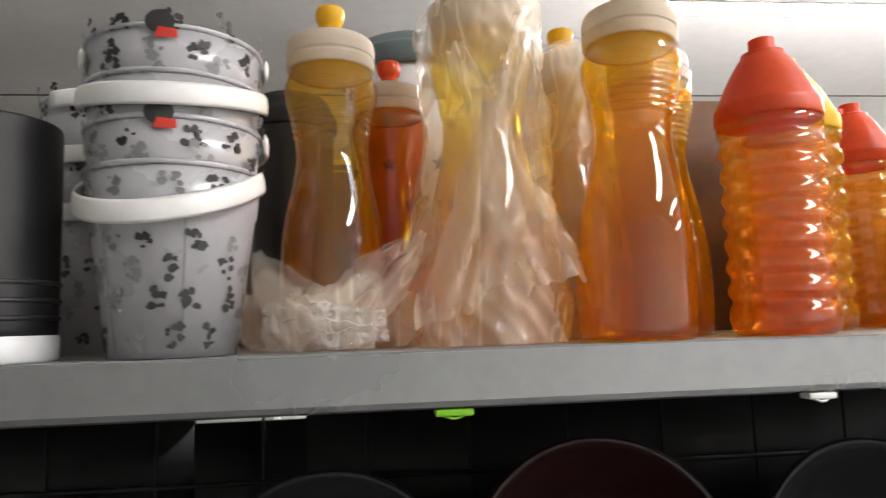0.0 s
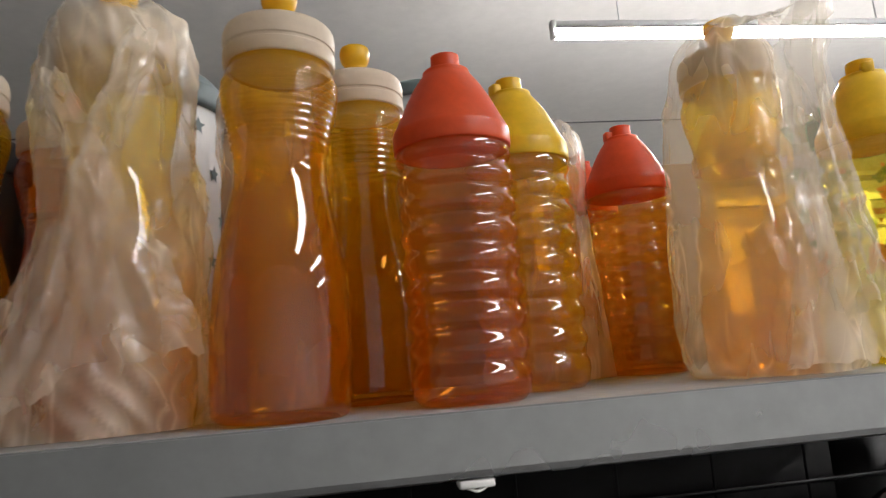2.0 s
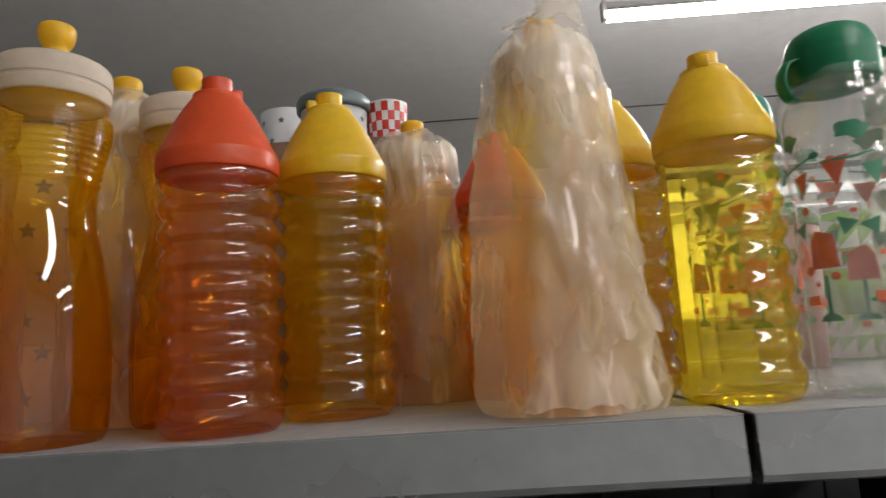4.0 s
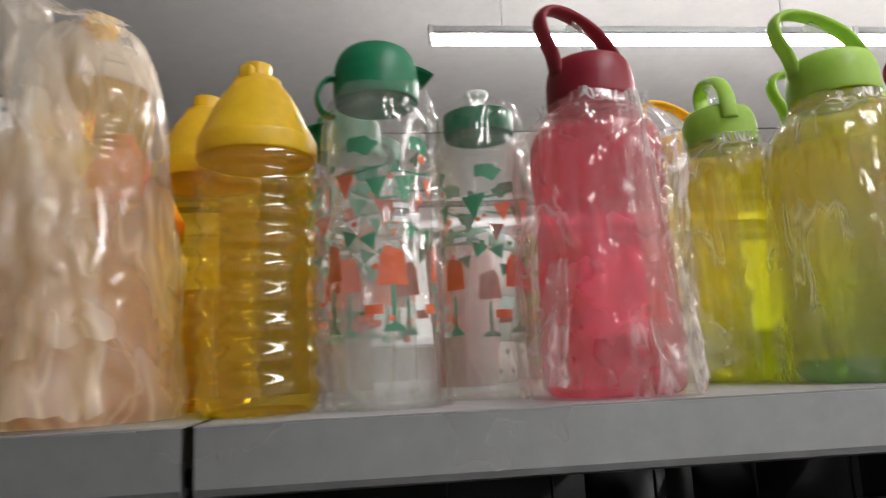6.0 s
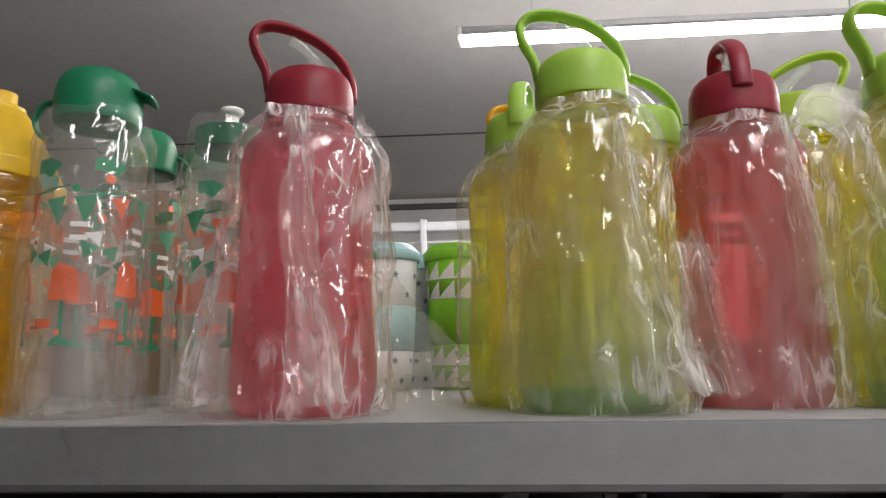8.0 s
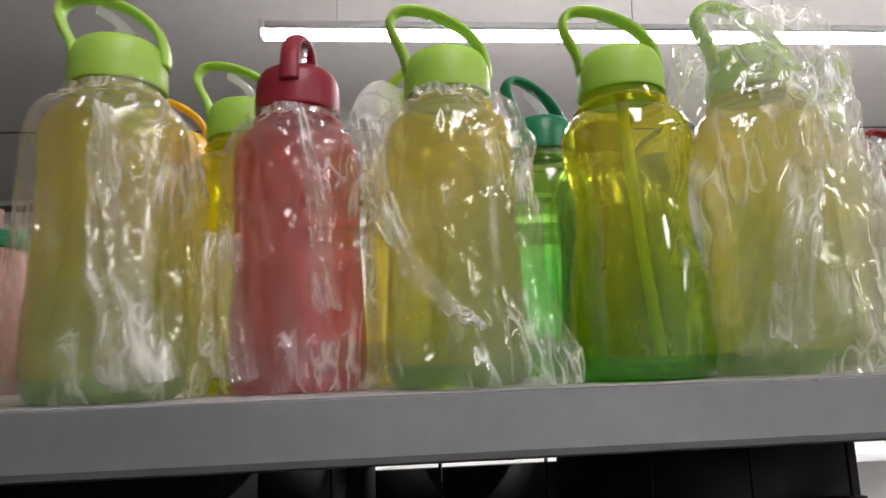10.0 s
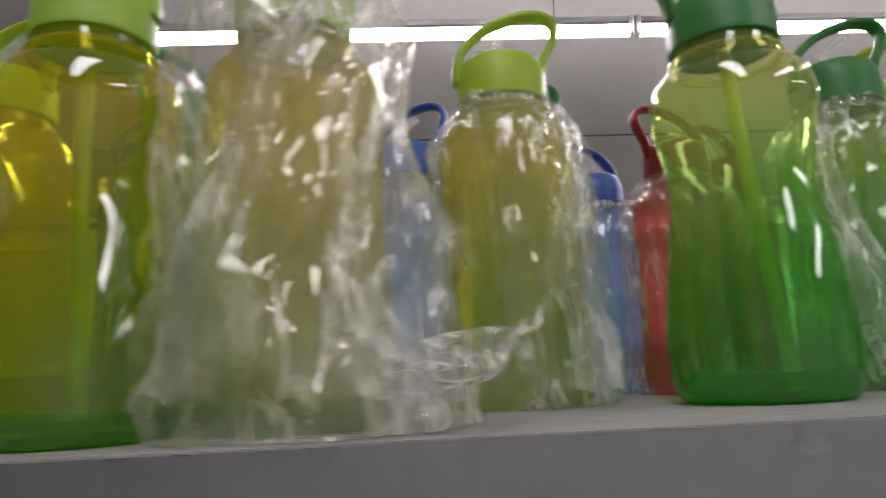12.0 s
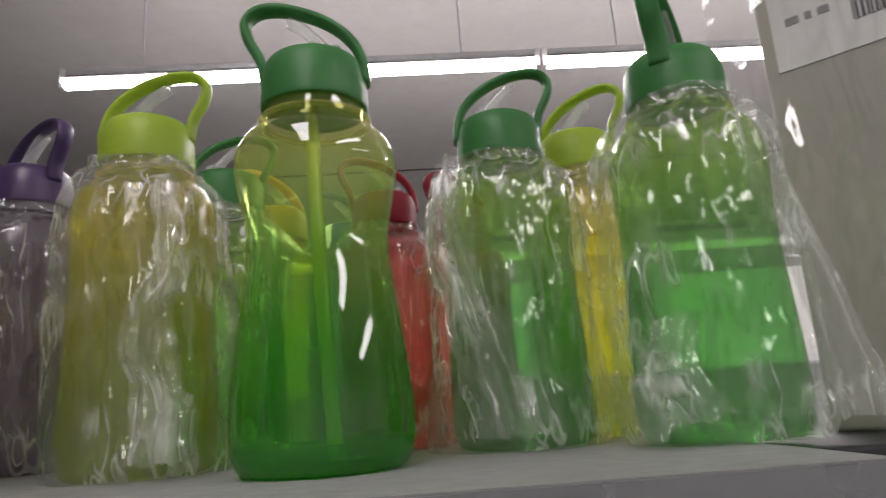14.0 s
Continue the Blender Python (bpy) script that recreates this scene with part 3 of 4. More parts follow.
def spout_bottle(x, y, size, body, spout, label, lean=0.0, lid="lid_white"):
    """A smooth hourglass bottle with a broad lid and a pull spout."""
    b = thing("water_bottle", pose(x, y, SHELF, 0, lean, 0) @ Matrix.Diagonal((size, size, size, 1)), label, "bottle", "hourglass bottles with pull spouts")
    prof = []
    for r, z in WAIST_BODY:
        prof.append((r, z))
    fine = []
    for (r0, z0), (r1, z1) in zip(prof, prof[1:]):
        if 0.165 < z0 < 0.212:
            for k in range(4):
                t = k / 4
                fine.append((r0 + (r1 - r0) * t + (0.0010 if k in (1, 2) else 0), z0 + (z1 - z0) * t))
        else:
            fine.append((r0, z0))
    fine.append(prof[-1])
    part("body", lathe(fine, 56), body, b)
    prof = smooth_profile([(0.0340, 0.2235), (0.0358, 0.2245), (0.0360, 0.232), (0.0352, 0.2325), (0.0352, 0.235), (0.0360, 0.2355), (0.0360, 0.244), (0.0335, 0.2495), (0.024, 0.253), (0.0125, 0.2545), (0.0105, 0.258), (0.0, 0.258)], 4)
    part("lid", lathe(prof, 48, shut=True), lid, b, "milky white screw lid")
    prof = smooth_profile([(0.0080, 0.257), (0.0078, 0.263), (0.0105, 0.2675), (0.0118, 0.272), (0.0118, 0.277), (0.0095, 0.280), (0.0, 0.2803)], 4)
    part("spout", lathe(prof, 28), spout, b)
    return b


def cone_bottle(x, y, size, body, cap, label, turn=0.0, small=False):
    """A ribbed bottle under a tall funnel-shaped cap."""
    b = thing("water_bottle", pose(x, y, SHELF, 0, 0, turn) @ Matrix.Diagonal((size, size, size, 1)), label, "bottle", "ribbed bottles with funnel caps")
    part("body", lathe(ribbed_profile(), 56), body, b)
    prof = smooth_profile([(0.0375, 0.1655), (0.0392, 0.1660), (0.0394, 0.176), (0.0380, 0.180), (0.0345, 0.187), (0.0290, 0.199), (0.0225, 0.2105), (0.0165, 0.219), (0.0145, 0.2225), (0.0, 0.2235)], 4)
    c = part("cap", lathe(prof, 48, shut=True), cap, b)
    bm = lathe(smooth_profile([(0.0100, 0.221), (0.0098, 0.231), (0.0090, 0.2335), (0.0, 0.2340)], 3), 24)
    part("spout", bm, cap, c)
    bm = block(0.0095, 0.0165, -0.0045, 0.0045, 0.2195, 0.2285, 0.0015)
    part("hinge", bm, cap, c)
    return b


def print_on(b, radius, seed):
    """Bunting, clouds, kites and dots printed round a clear bottle, each motif a piece of its own."""
    rng = random.Random(seed)

    def motif(name, shape, a, z, mat, lift=0.0006):
        bm = bmesh.new()
        decal(bm, shape, radius, a, z, lift)
        part(name, bm, mat, b, smooth=False)

    n = 5
    for k in range(n):
        a = (k + rng.uniform(-0.08, 0.08)) / n * math.tau
        w = rng.uniform(0.0075, 0.0105)
        motif("pennant", [(-w, 0.008), (w, 0.008 + rng.uniform(0, 0.005)), (rng.uniform(-0.002, 0.002), -0.010)], a, 0.142 + rng.uniform(-0.004, 0.004), "print_orange" if k % 2 else "print_green")
        motif("pennant", [(-w * 0.8, 0.006), (w * 0.8, 0.008), (0.001, -0.008)], a + 0.60, 0.138 + rng.uniform(-0.004, 0.004), "print_green" if k % 2 else "print_orange")
        motif("string", [(-0.020, -0.001), (0.0, -0.0018), (0.020, 0.0032), (0.020, 0.0042), (0.0, -0.0008), (-0.020, 0.0)], a + 0.3, 0.151, "print_green", 0.0009)
        puff = [(0.0105 * math.cos(t) * (1 + 0.12 * math.cos(5 * t)), 0.0060 * math.sin(t) * (1 + 0.18 * math.cos(5 * t)) + 0.001 * math.cos(3 * t)) for t in (i / 20 * math.tau for i in range(20))]
        motif("cloud", puff, a + 0.35 + rng.uniform(-0.1, 0.1), 0.172 + rng.uniform(-0.004, 0.005), "print_green")
        za = 0.112 + rng.uniform(-0.005, 0.005)
        motif("kite", [(0, 0), (-0.012, 0.0045), (-0.009, -0.008)], a + 0.25, za, "print_green")
        motif("kite", [(0, 0), (0.012, 0.004), (0.010, -0.008)], a + 0.25, za - 0.002, "print_green", 0.0008)
        motif("kite", [(0, 0.002), (-0.010, 0.009), (0.001, 0.011)], a + 0.25, za, "print_white", 0.0010)
        motif("balloon", [(-0.010, -0.013), (0.010, -0.013), (0.008, 0.008), (-0.004, 0.012), (-0.008, 0.006)], a + 0.85, 0.092 + rng.uniform(-0.003, 0.003), "print_orange")
        motif("pole", [(-0.0016, -0.013), (0.0016, -0.013), (0.0012, 0.013), (-0.0012, 0.013)], a + 0.85, 0.064, "print_green")
        motif("grass", [(-0.008, -0.002), (0.008, -0.002), (0.005, 0.002), (0.0, 0.0035), (-0.005, 0.002)], a + 0.85, 0.050, "print_green", 0.0009)
        motif("banner", [(-0.006, -0.003), (0.006, -0.003), (0.006, 0.003), (-0.006, 0.003)], a + 0.50, 0.062, "print_orange")
        for i in range(2):
            motif("tag", [(-0.0055, -0.0017), (0.0055, -0.0017), (0.0055, 0.0017), (-0.0055, 0.0017)], a + 1.05, 0.128 - 0.009 * i, "print_white")
        for i in range(5):
            motif("dot", disc(rng.uniform(0.0016, 0.0036), 8, rng.uniform(0.7, 1)), a + rng.uniform(0, 1.2), rng.uniform(0.045, 0.180), "print_orange" if rng.random() < 0.55 else "print_green", 0.0012)


def printed_bottle(x, y, size, label, flip=False, turn=0.0, seed=1):
    """A straight clear bottle with a party print and a green cap."""
    b = thing("water_bottle", pose(x, y, SHELF, 0, 0, turn) @ Matrix.Diagonal((size, size, size, 1)), label, "bottle", "clear printed bottles")
    part("body", lathe(CYLINDER_BODY, 56), "clear", b)
    print_on(b, 0.0355, seed)
    if flip:
        prof = smooth_profile([(0.0270, 0.2085), (0.0295, 0.2090), (0.0300, 0.222), (0.0298, 0.228), (0.0285, 0.236), (0.0235, 0.245), (0.012, 0.2500), (0.0, 0.2510)], 4)
        c = part("cap", lathe(prof, 48, shut=True), "teal_green", b)
        bm = sweep(spline([(0.020, 0, 0.2345), (0.030, 0, 0.2330), (0.0385, 0, 0.2290)], 4), 0.030, 0.004)
        part("visor", bm, "teal_green", c)
        bm = sweep(spline([(-0.027, 0, 0.226), (-0.037, 0, 0.222), (-0.042, 0, 0.210), (-0.038, 0, 0.199), (-0.030, 0, 0.197)], 5), 0.011, 0.0035)
        part("finger_loop", bm, "teal_green", c)
    else:
        prof = smooth_profile([(0.0262, 0.2085), (0.0282, 0.2090), (0.0284, 0.2235), (0.0268, 0.2265), (0.012, 0.2285), (0.0, 0.2290)], 4)
        c = part("cap", lathe(prof, 44, shut=True), "teal_green", b)
        prof = smooth_profile([(0.0075, 0.228), (0.0072, 0.2325), (0.0056, 0.2355), (0.0060, 0.2395), (0.0088, 0.2425), (0.0088, 0.2465), (0.0, 0.2475)], 4)
        part("spout", lathe(prof, 24), "white", c, "white push-pull spout")
    return b


# ---- plastic bags ----
def bag(x, y, profile, label, seed, mat="film", slack=0.006, crumple=0.010, folds=7, tail=(), seg=128, rows=84, squash=1.0, base_spread=0.0, spread_turn=0.0, hem=0.0, size=1.0, twist=0.0, facets=0.75):
    """A loose bag round a bottle: the outline (radius, height) with hanging folds and creases. tail: loose corners (angle, height, reach, drop, breadth)."""
    rng = random.Random(seed)
    shift = Vector((rng.uniform(0, 50), rng.uniform(0, 50), rng.uniform(0, 50)))
    lean = rng.choice((-1, 1))
    profile = [(r * size, z * size) for r, z in profile]
    prof = spline([(r, z, 0) for r, z in profile], 8)
    z0, z1 = profile[0][1], profile[-1][1]
    bm = bmesh.new()
    grid = []
    for i in range(rows + 1):
        f = i / rows * (len(prof) - 1)
        lo = min(int(f), len(prof) - 2)
        p = prof[lo].lerp(prof[lo + 1], f - lo)
        ring = []
        for k in range(seg):
            a = k / seg * math.tau
            d = Vector((math.cos(a), math.sin(a), 0))
            h = (p.y - z0) / max(1e-6, z1 - z0)
            aw = a + twist * p.y
            e = Vector((math.cos(aw), math.sin(aw), 0))
            hang = noise.noise(Vector((e.x * 1.2, e.y * 1.2, p.y * 9)) + shift)
            cross = 1 - abs(noise.noise(Vector((d.x * 1.5 + p.y * 6, d.y * 1.5 - p.y * 7, p.y * 15)) + shift * 1.7)) * 3
            small = 1 - abs(noise.noise(Vector((d.x * 3.2, d.y * 3.2, p.y * 40)) + shift * 0.6)) * 3
            fold = 1 - abs(noise.noise(Vector((e.x * folds * 0.3, e.y * folds * 0.3, p.y * 4 + 3)) + shift)) * 4
            fine = 1 - abs(noise.noise(Vector((e.x * folds * 0.7, e.y * folds * 0.7, p.y * 9 + 7)) + shift * 1.3)) * 5
            cell = noise.voronoi(Vector((d.x * 2.1 + p.y * 7 * lean, d.y * 2.1 - p.y * 5 * lean, p.y * 26)) + shift)[0]
            r = p.x + slack + crumple * (facets * min(0.8, cell[1] - cell[0]) + 0.22 * max(0, fine) + 0.6 * hang + 0.35 * max(0, cross) + 0.40 * max(0, fold) + 0.10 * max(-0.5, small))
            r += base_spread * (1 - h) ** 3 * (0.5 + 0.5 * math.cos(a - spread_turn))
            for ta, tz, reach, drop, breadth in tail:
                da = abs((a - ta + math.pi) % math.tau - math.pi)
                along = max(0, 1 - da / breadth) * max(0, 1 - abs(p.y - tz) / drop)
                r += reach * along ** 1.5 * (1 + 0.3 * small)
            q = d * r
            q.y *= squash
            q.z = max(0.0008, p.y + 0.004 * hang * (h > 0.9) + hem * math.sin(a * 5 + seed) * (h > 0.97))
            ring.append(bm.verts.new(q))
        grid.append(ring)
    for i in range(rows):
        for k in range(seg):
            j = (k + 1) % seg
            bm.faces.new((grid[i][k], grid[i][j], grid[i + 1][j], grid[i + 1][k]))
    bm.faces.new([bm.verts.new((v.co.x, v.co.y, max(0.0006, v.co.z - 0.0003))) for v in grid[0]][::-1])
    ob = part("plastic_bag", bm, mat)
    ob.matrix_world = pose(x, y, SHELF)
    return tagged(ob, label, "plastic bag")


def loose_film(points, width, seed, label="", mat="film_flap", crumple=0.008, n=28, m=18, across=(0, 0, 1), parent=None):
    """A crumpled loose end of bag along a line of points; across is the way of its width."""
    rng = random.Random(seed)
    shift = Vector((rng.uniform(0, 50), rng.uniform(0, 50), 0))
    line = spline(points, 10)
    side = Vector(across).normalized()
    bm = bmesh.new()
    grid = []
    for i in range(n + 1):
        f = i / n * (len(line) - 1)
        lo = min(int(f), len(line) - 2)
        p = line[lo].lerp(line[lo + 1], f - lo)
        row = []
        w = width[0] + (width[1] - width[0]) * i / n
        w *= 1 + 0.25 * noise.noise(p * 40 + shift)
        for k in range(m + 1):
            s = k / m - 0.5
            q = p + side * (s * w) + Vector((0, -0.010 * math.cos(s * math.pi) + 0.004 * math.sin(s * 14 + seed), 0))
            s1 = noise.noise(q * 45 + shift)
            s2 = 1 - 2 * abs(noise.noise(q * 80 + shift))
            q += Vector((crumple * s1 * 0.5, crumple * (s1 + 0.6 * s2) * 0.7, crumple * 0.6 * s2))
            q.z = max(SHELF + 0.0012, q.z)
            row.append(bm.verts.new(q))
        grid.append(row)
    for i in range(n):
        for k in range(m):
            bm.faces.new((grid[i][k], grid[i][k + 1], grid[i + 1][k + 1], grid[i + 1][k]))
    if parent is None:
        return tagged(part("plastic_bag", bm, mat), label, "plastic bag")
    bmesh.ops.transform(bm, matrix=parent.matrix_world.inverted(), verts=bm.verts)
    return part("loose_flap", bm, mat, parent, "loose crumpled flap of film")


# ---- cups, pails and boxes ----
def travel_cup(x, y, z, size, lid, bands, label, print_mat=None, motif="star", seed=3, taper=0.8):
    """A tapered cup with coloured bands, a lid and a small print."""
    b = thing("travel_cup", pose(x, y, z) @ Matrix.Diagonal((size, size, size, 1)), label, "cup", "travel cups")
    h, r1 = 0.150, 0.040
    rad = lambda w: r1 * (taper + (1 - taper) * w / h)
    part("bottom", lathe([(0, 0.0), (rad(0) - 0.002, 0.0), (rad(0.003), 0.003)], 40), bands[0][2], b)
    for w0, w1, m in bands:
        bump_out = 0.0012 if m not in ("cup_white",) else 0.0
        part("band", lathe([(rad(w0 * h) - 0.002, w0 * h), (rad(w0 * h) + bump_out, w0 * h + 0.0006), (rad(w1 * h) + bump_out, w1 * h - 0.0006), (rad(w1 * h) - 0.002, w1 * h)], 40), m, b)
    if lid:
        prof = smooth_profile([(r1 - 0.001, h - 0.002), (r1 + 0.003, h - 0.001), (r1 + 0.0035, h + 0.008), (r1 + 0.001, h + 0.011), (r1 - 0.003, h + 0.016), (r1 - 0.006, h + 0.018), (r1 - 0.009, h + 0.014), (0, h + 0.014)], 3)
        part("lid", lathe(prof, 40), lid, b)
    if print_mat:
        rng = random.Random(seed)

        def piece(name, shape, a, z, lift):
            bm = bmesh.new()
            decal(bm, shape, rad, a, z, lift)
            part(name, bm, print_mat, b, smooth=False)

        if motif == "star":
            for w0, w1, m in bands:
                if m == "cup_white":
                    for row in range(max(1, round((w1 - w0) * h / 0.022))):
                        for k in range(9):
                            piece("printed_star", star(0.0048), k / 9 * math.tau + 0.35 * (row % 2) + rng.uniform(-0.1, 0.1), w0 * h + 0.012 + row * 0.022, 0.0006)
        else:
            for w0, w1, m in motif:
                step = (w1 - w0) * h / 2
                for row in range(2):
                    for k in range(13):
                        s = step * 0.46
                        piece("printed_triangle", [(-s, -s), (s, -s), (s, s)], k / 13 * math.tau, w0 * h + step * (row + 0.5), 0.0017)
    return b


def checked_cup(x, y, z, size, label):
    b = thing("checked_cup", pose(x, y, z) @ Matrix.Diagonal((size, size, size, 1)), label, "cup", "checked cups")
    rad = lambda w: 0.030 + 0.05 * w
    part("body", lathe([(0, 0), (0.029, 0), (0.030, 0.002), (0.0345, 0.09), (0.0325, 0.09), (0.028, 0.004), (0, 0.004)], 36), "cup_white", b)
    part("foot_band", lathe([(0.0295, 0.001), (0.0312, 0.002), (0.0322, 0.022), (0.0305, 0.022)], 36), "print_red", b)
    for row in range(4):
        for k in range(10):
            bm = bmesh.new()
            decal(bm, [(-0.0055, -0.008), (0.0055, -0.008), (0.0055, 0.008), (-0.0055, 0.008)], rad, (k + 0.5 * (row % 2)) / 10 * math.tau, 0.031 + row * 0.016, 0.0008)
            part("check", bm, "print_red", b, smooth=False)
    return b


def pail(x, y, z, label, seed, turn=0.0, handle_drop=0.0, show=True, back=False, h=0.112, r0=0.038, r1=0.053):
    """A tapered printed tin pail with a rolled rim and a broad white handle."""
    b = thing("tin_pail", pose(x, y, z, 0, 0, turn), label, "pail", "stacked printed pails")
    rad = lambda w: r0 + (r1 - r0) * w / h
    part("body", lathe([(0, 0.001), (r0 - 0.003, 0.001), (r0, 0.0), (rad(0.085), 0.085), (rad(0.085) + 0.0012, 0.087), (rad(h), h), (rad(h) - 0.0012, h), (r0 - 0.001, 0.003), (0, 0.003)], 48), "tin", b)
    bm = bmesh.new()
    ringp = [Vector((r1 * math.cos(k / 48 * math.tau), r1 * math.sin(k / 48 * math.tau), h)) for k in range(49)]
    part("rim", sweep(ringp, 0.0035, 0.0035, flat=(0, 0, 1)), "tin", b)
    rng = random.Random(seed)
    ink, grey = bmesh.new(), bmesh.new()
    for row, zc in enumerate((0.012, 0.034, 0.052, 0.068, 0.100, 0.117)):
        for k in range(11):
            a = (k + 0.5 * (row % 2)) / 11 * math.tau + rng.uniform(-0.12, 0.12)
            target = ink if rng.random() < 0.6 else grey
            for _ in range(rng.randint(5, 9)):
                shape = [(u * rng.uniform(0.5, 1.2), w * rng.uniform(0.4, 1.1)) for u, w in disc(rng.uniform(0.0014, 0.0036), 7)]
                decal(target, shape, rad, a + rng.uniform(-0.11, 0.11), zc + rng.uniform(-0.006, 0.006), rng.uniform(0.0006, 0.0016))
    for k in range(6):
        a = k / 6 * math.tau
        decal(grey, [(-0.0004, -0.040), (0.0004, -0.040), (0.0004, 0.040), (-0.0004, 0.040)], rad, a, 0.044, 0.0007)
    if show:
        red = bmesh.new()
        decal(ink, disc(0.0085, 14, 0.8), rad, -math.pi / 2 - math.radians(turn) + 0.1, 0.113, 0.0022)
        decal(red, [(-0.0065, -0.003), (0.0065, -0.003), (0.006, 0.002), (-0.004, 0.003)], rad, -math.pi / 2 - math.radians(turn) + 0.16, 0.107, 0.0026)
        part("red_print", red, "print_red", b, smooth=False)
    part("black_print", ink, "ink", b, "black scattered figure print", smooth=False)
    part("grey_print", grey, "grey_ink", b, smooth=False)
    arc = []
    for k in range(25):
        a = math.pi * k / 24
        arc.append(Vector(((r1 + 0.004) * math.cos(a), (1 if back else -1) * (r1 + 0.006) * math.sin(a), h - 0.004 - handle_drop * math.sin(a))))
    part("handle", sweep(arc, 0.014, 0.003, flat=(0, 0, 1)), "white", b, "broad white plastic handle")
    return b


def card_box(x0, x1, y0, y1, z0, z1, label, mat):
    b = thing("cardboard_box", pose((x0 + x1) / 2, (y0 + y1) / 2, z0), label, "box")
    hx, hy, h = (x1 - x0) / 2, (y1 - y0) / 2, z1 - z0
    part("carton", block(-hx, hx, -hy, hy, 0, h, 0.0015), mat, b)
    part("tape", block(-hx * 0.2, hx * 0.2, -hy - 0.0008, hy + 0.0008, h - 0.03, h + 0.0008), mat, b)
    return b

# ---- the stock on the shelf ----
amber = "see-through amber hourglass bottle with milky lid and yellow pull spout"
spout_bottle(0.535, 0.058, 0.91, "amber", "yellow", amber)
spout_bottle(0.580, 0.122, 0.85, "brown_amber", "orange", "burnt orange hourglass bottle with milky lid and red pull spout")
spout_bottle(0.644, 0.034, 0.98, "yellow_clear", "yellow", "amber hourglass bottle inside a knotted milky bag")
spout_bottle(0.730, 0.118, 0.95, "amber", "yellow", "amber hourglass bottle wrapped in milky polythene, set back")
spout_bottle(0.737, 0.000, 0.90, "amber", "yellow", amber, lean=2.0)
spout_bottle(0.792, 0.085, 0.91, "amber", "yellow", amber)
cone_bottle(0.844, 0.004, 0.90, "orange_clear", "orange", "clear orange ribbed bottle with orange-red funnel cap", 40)
cone_bottle(0.900, 0.066, 0.94, "yellow_clear", "lemon", "clear amber ribbed bottle with yellow funnel cap", 200)
cone_bottle(1.006, 0.235, 0.90, "yellow_clear", "orange", "ribbed yellow bottle with orange funnel cap at the back", 10)
cone_bottle(1.018, 0.150, 0.90, "orange_clear", "orange", "ribbed orange bottle with orange-red funnel cap at the back", 180)
spout_bottle(1.045, 0.028, 0.87, "yellow_clear", "yellow", "amber hourglass bottle inside a tied milky bag")
spout_bottle(0.950, 0.165, 0.82, "amber", "yellow", "amber hourglass bottle in milky polythene behind the front row")
cone_bottle(1.093, 0.098, 0.94, "yellow_clear", "lemon", "clear yellow ribbed bottle with yellow funnel cap, set back", 60)
cone_bottle(1.141, 0.018, 0.89, "lemon_clear", "lemon", "clear lemon ribbed bottle with yellow funnel cap", 250)
printed_bottle(1.192, 0.105, 0.84, "clear party-print bottle with green flip cap, set back", True, 200, 5)
printed_bottle(1.213, 0.010, 0.86, "clear bottle with orange and green party print and flip cap", True, 15, 1)
printed_bottle(1.282, 0.055, 0.83, "clear party-print bottle with green cap and white spout", False, 100, 2)
printed_bottle(1.209, 0.190, 0.94, "clear party-print bottle with white spout at the back", False, 220, 3)
straw_bottle(1.348, 0.015, 0.88, "pink_milky", "red", "frosted rose bottle with wine-red loop cap in a loose bag", 22)
straw_bottle(1.517, 0.020, 0.90, "lime_milky", "lime", "yellow-lime frosted bottle with lime loop cap in a clear bag", 0, base="lime_clear")
straw_bottle(1.484, 0.110, 0.89, "lime_milky", "lime", "yellow-lime frosted bottle with lime cap in a bag, set back", -100)
straw_bottle(1.497, 0.205, 0.93, "yellow_milky", "yellow", "yellow frosted bottle with yellow loop cap at the back", 10)
straw_bottle(1.574, 0.118, 0.90, "lime_milky", "lime", "lime frosted bottle with lime loop cap, set back", 0)
straw_bottle(1.620, 0.056, 0.89, "red_milky", "red", "frosted red bottle with wine-red loop cap in a clear bag", -95)
straw_bottle(1.707, 0.165, 1.00, "yellow_milky", "lime_yellow", "yellow frosted bottle with yellow loop cap at the back", 170)
straw_bottle(1.718, 0.028, 0.89, "lime_milky", "lime", "yellow-lime bottle with lime loop cap under a white bag", 5, base="lime_clear")
straw_bottle(1.830, 0.020, 0.88, "olive_clear", "lime", "clear olive bottle with lime loop cap and lime straw", 0, "straw_lime", base="green_clear")
straw_bottle(1.922, 0.026, 0.90, "lime_milky", "lime", "yellow-lime bottle with lime loop cap covered by a crumpled bag", 8, base="lime_clear")
straw_bottle(2.041, 0.148, 0.97, "lime_milky", "lime_yellow", "lime frosted bottle with yellow-lime loop cap in a clear bag", 180)
straw_bottle(2.163, 0.080, 0.99, "green_clear", "green", "clear green bottle with leaf-green loop cap and lime straw", 0, "straw_lime", base="green_clear")
straw_bottle(2.281, 0.158, 0.95, "green_milky", "green", "frosted green bottle with green loop cap in a clear bag", 175)
straw_bottle(2.354, 0.228, 1.00, "lime_milky", "lime_yellow", "lime frosted bottle with yellow-lime loop cap at the back", 150)
straw_bottle(2.386, 0.098, 0.99, "green_milky", "green", "frosted green bottle with green loop cap in a crumpled bag", 55)
straw_bottle(1.899, 0.268, 1.04, "purple_milky", "purple", "mauve frosted bottle with dark purple loop cap at the back", 150)
straw_bottle(1.765, 0.285, 0.95, "blue_milky", "blue", "blue frosted bottle with deep blue loop cap at the back", 200)
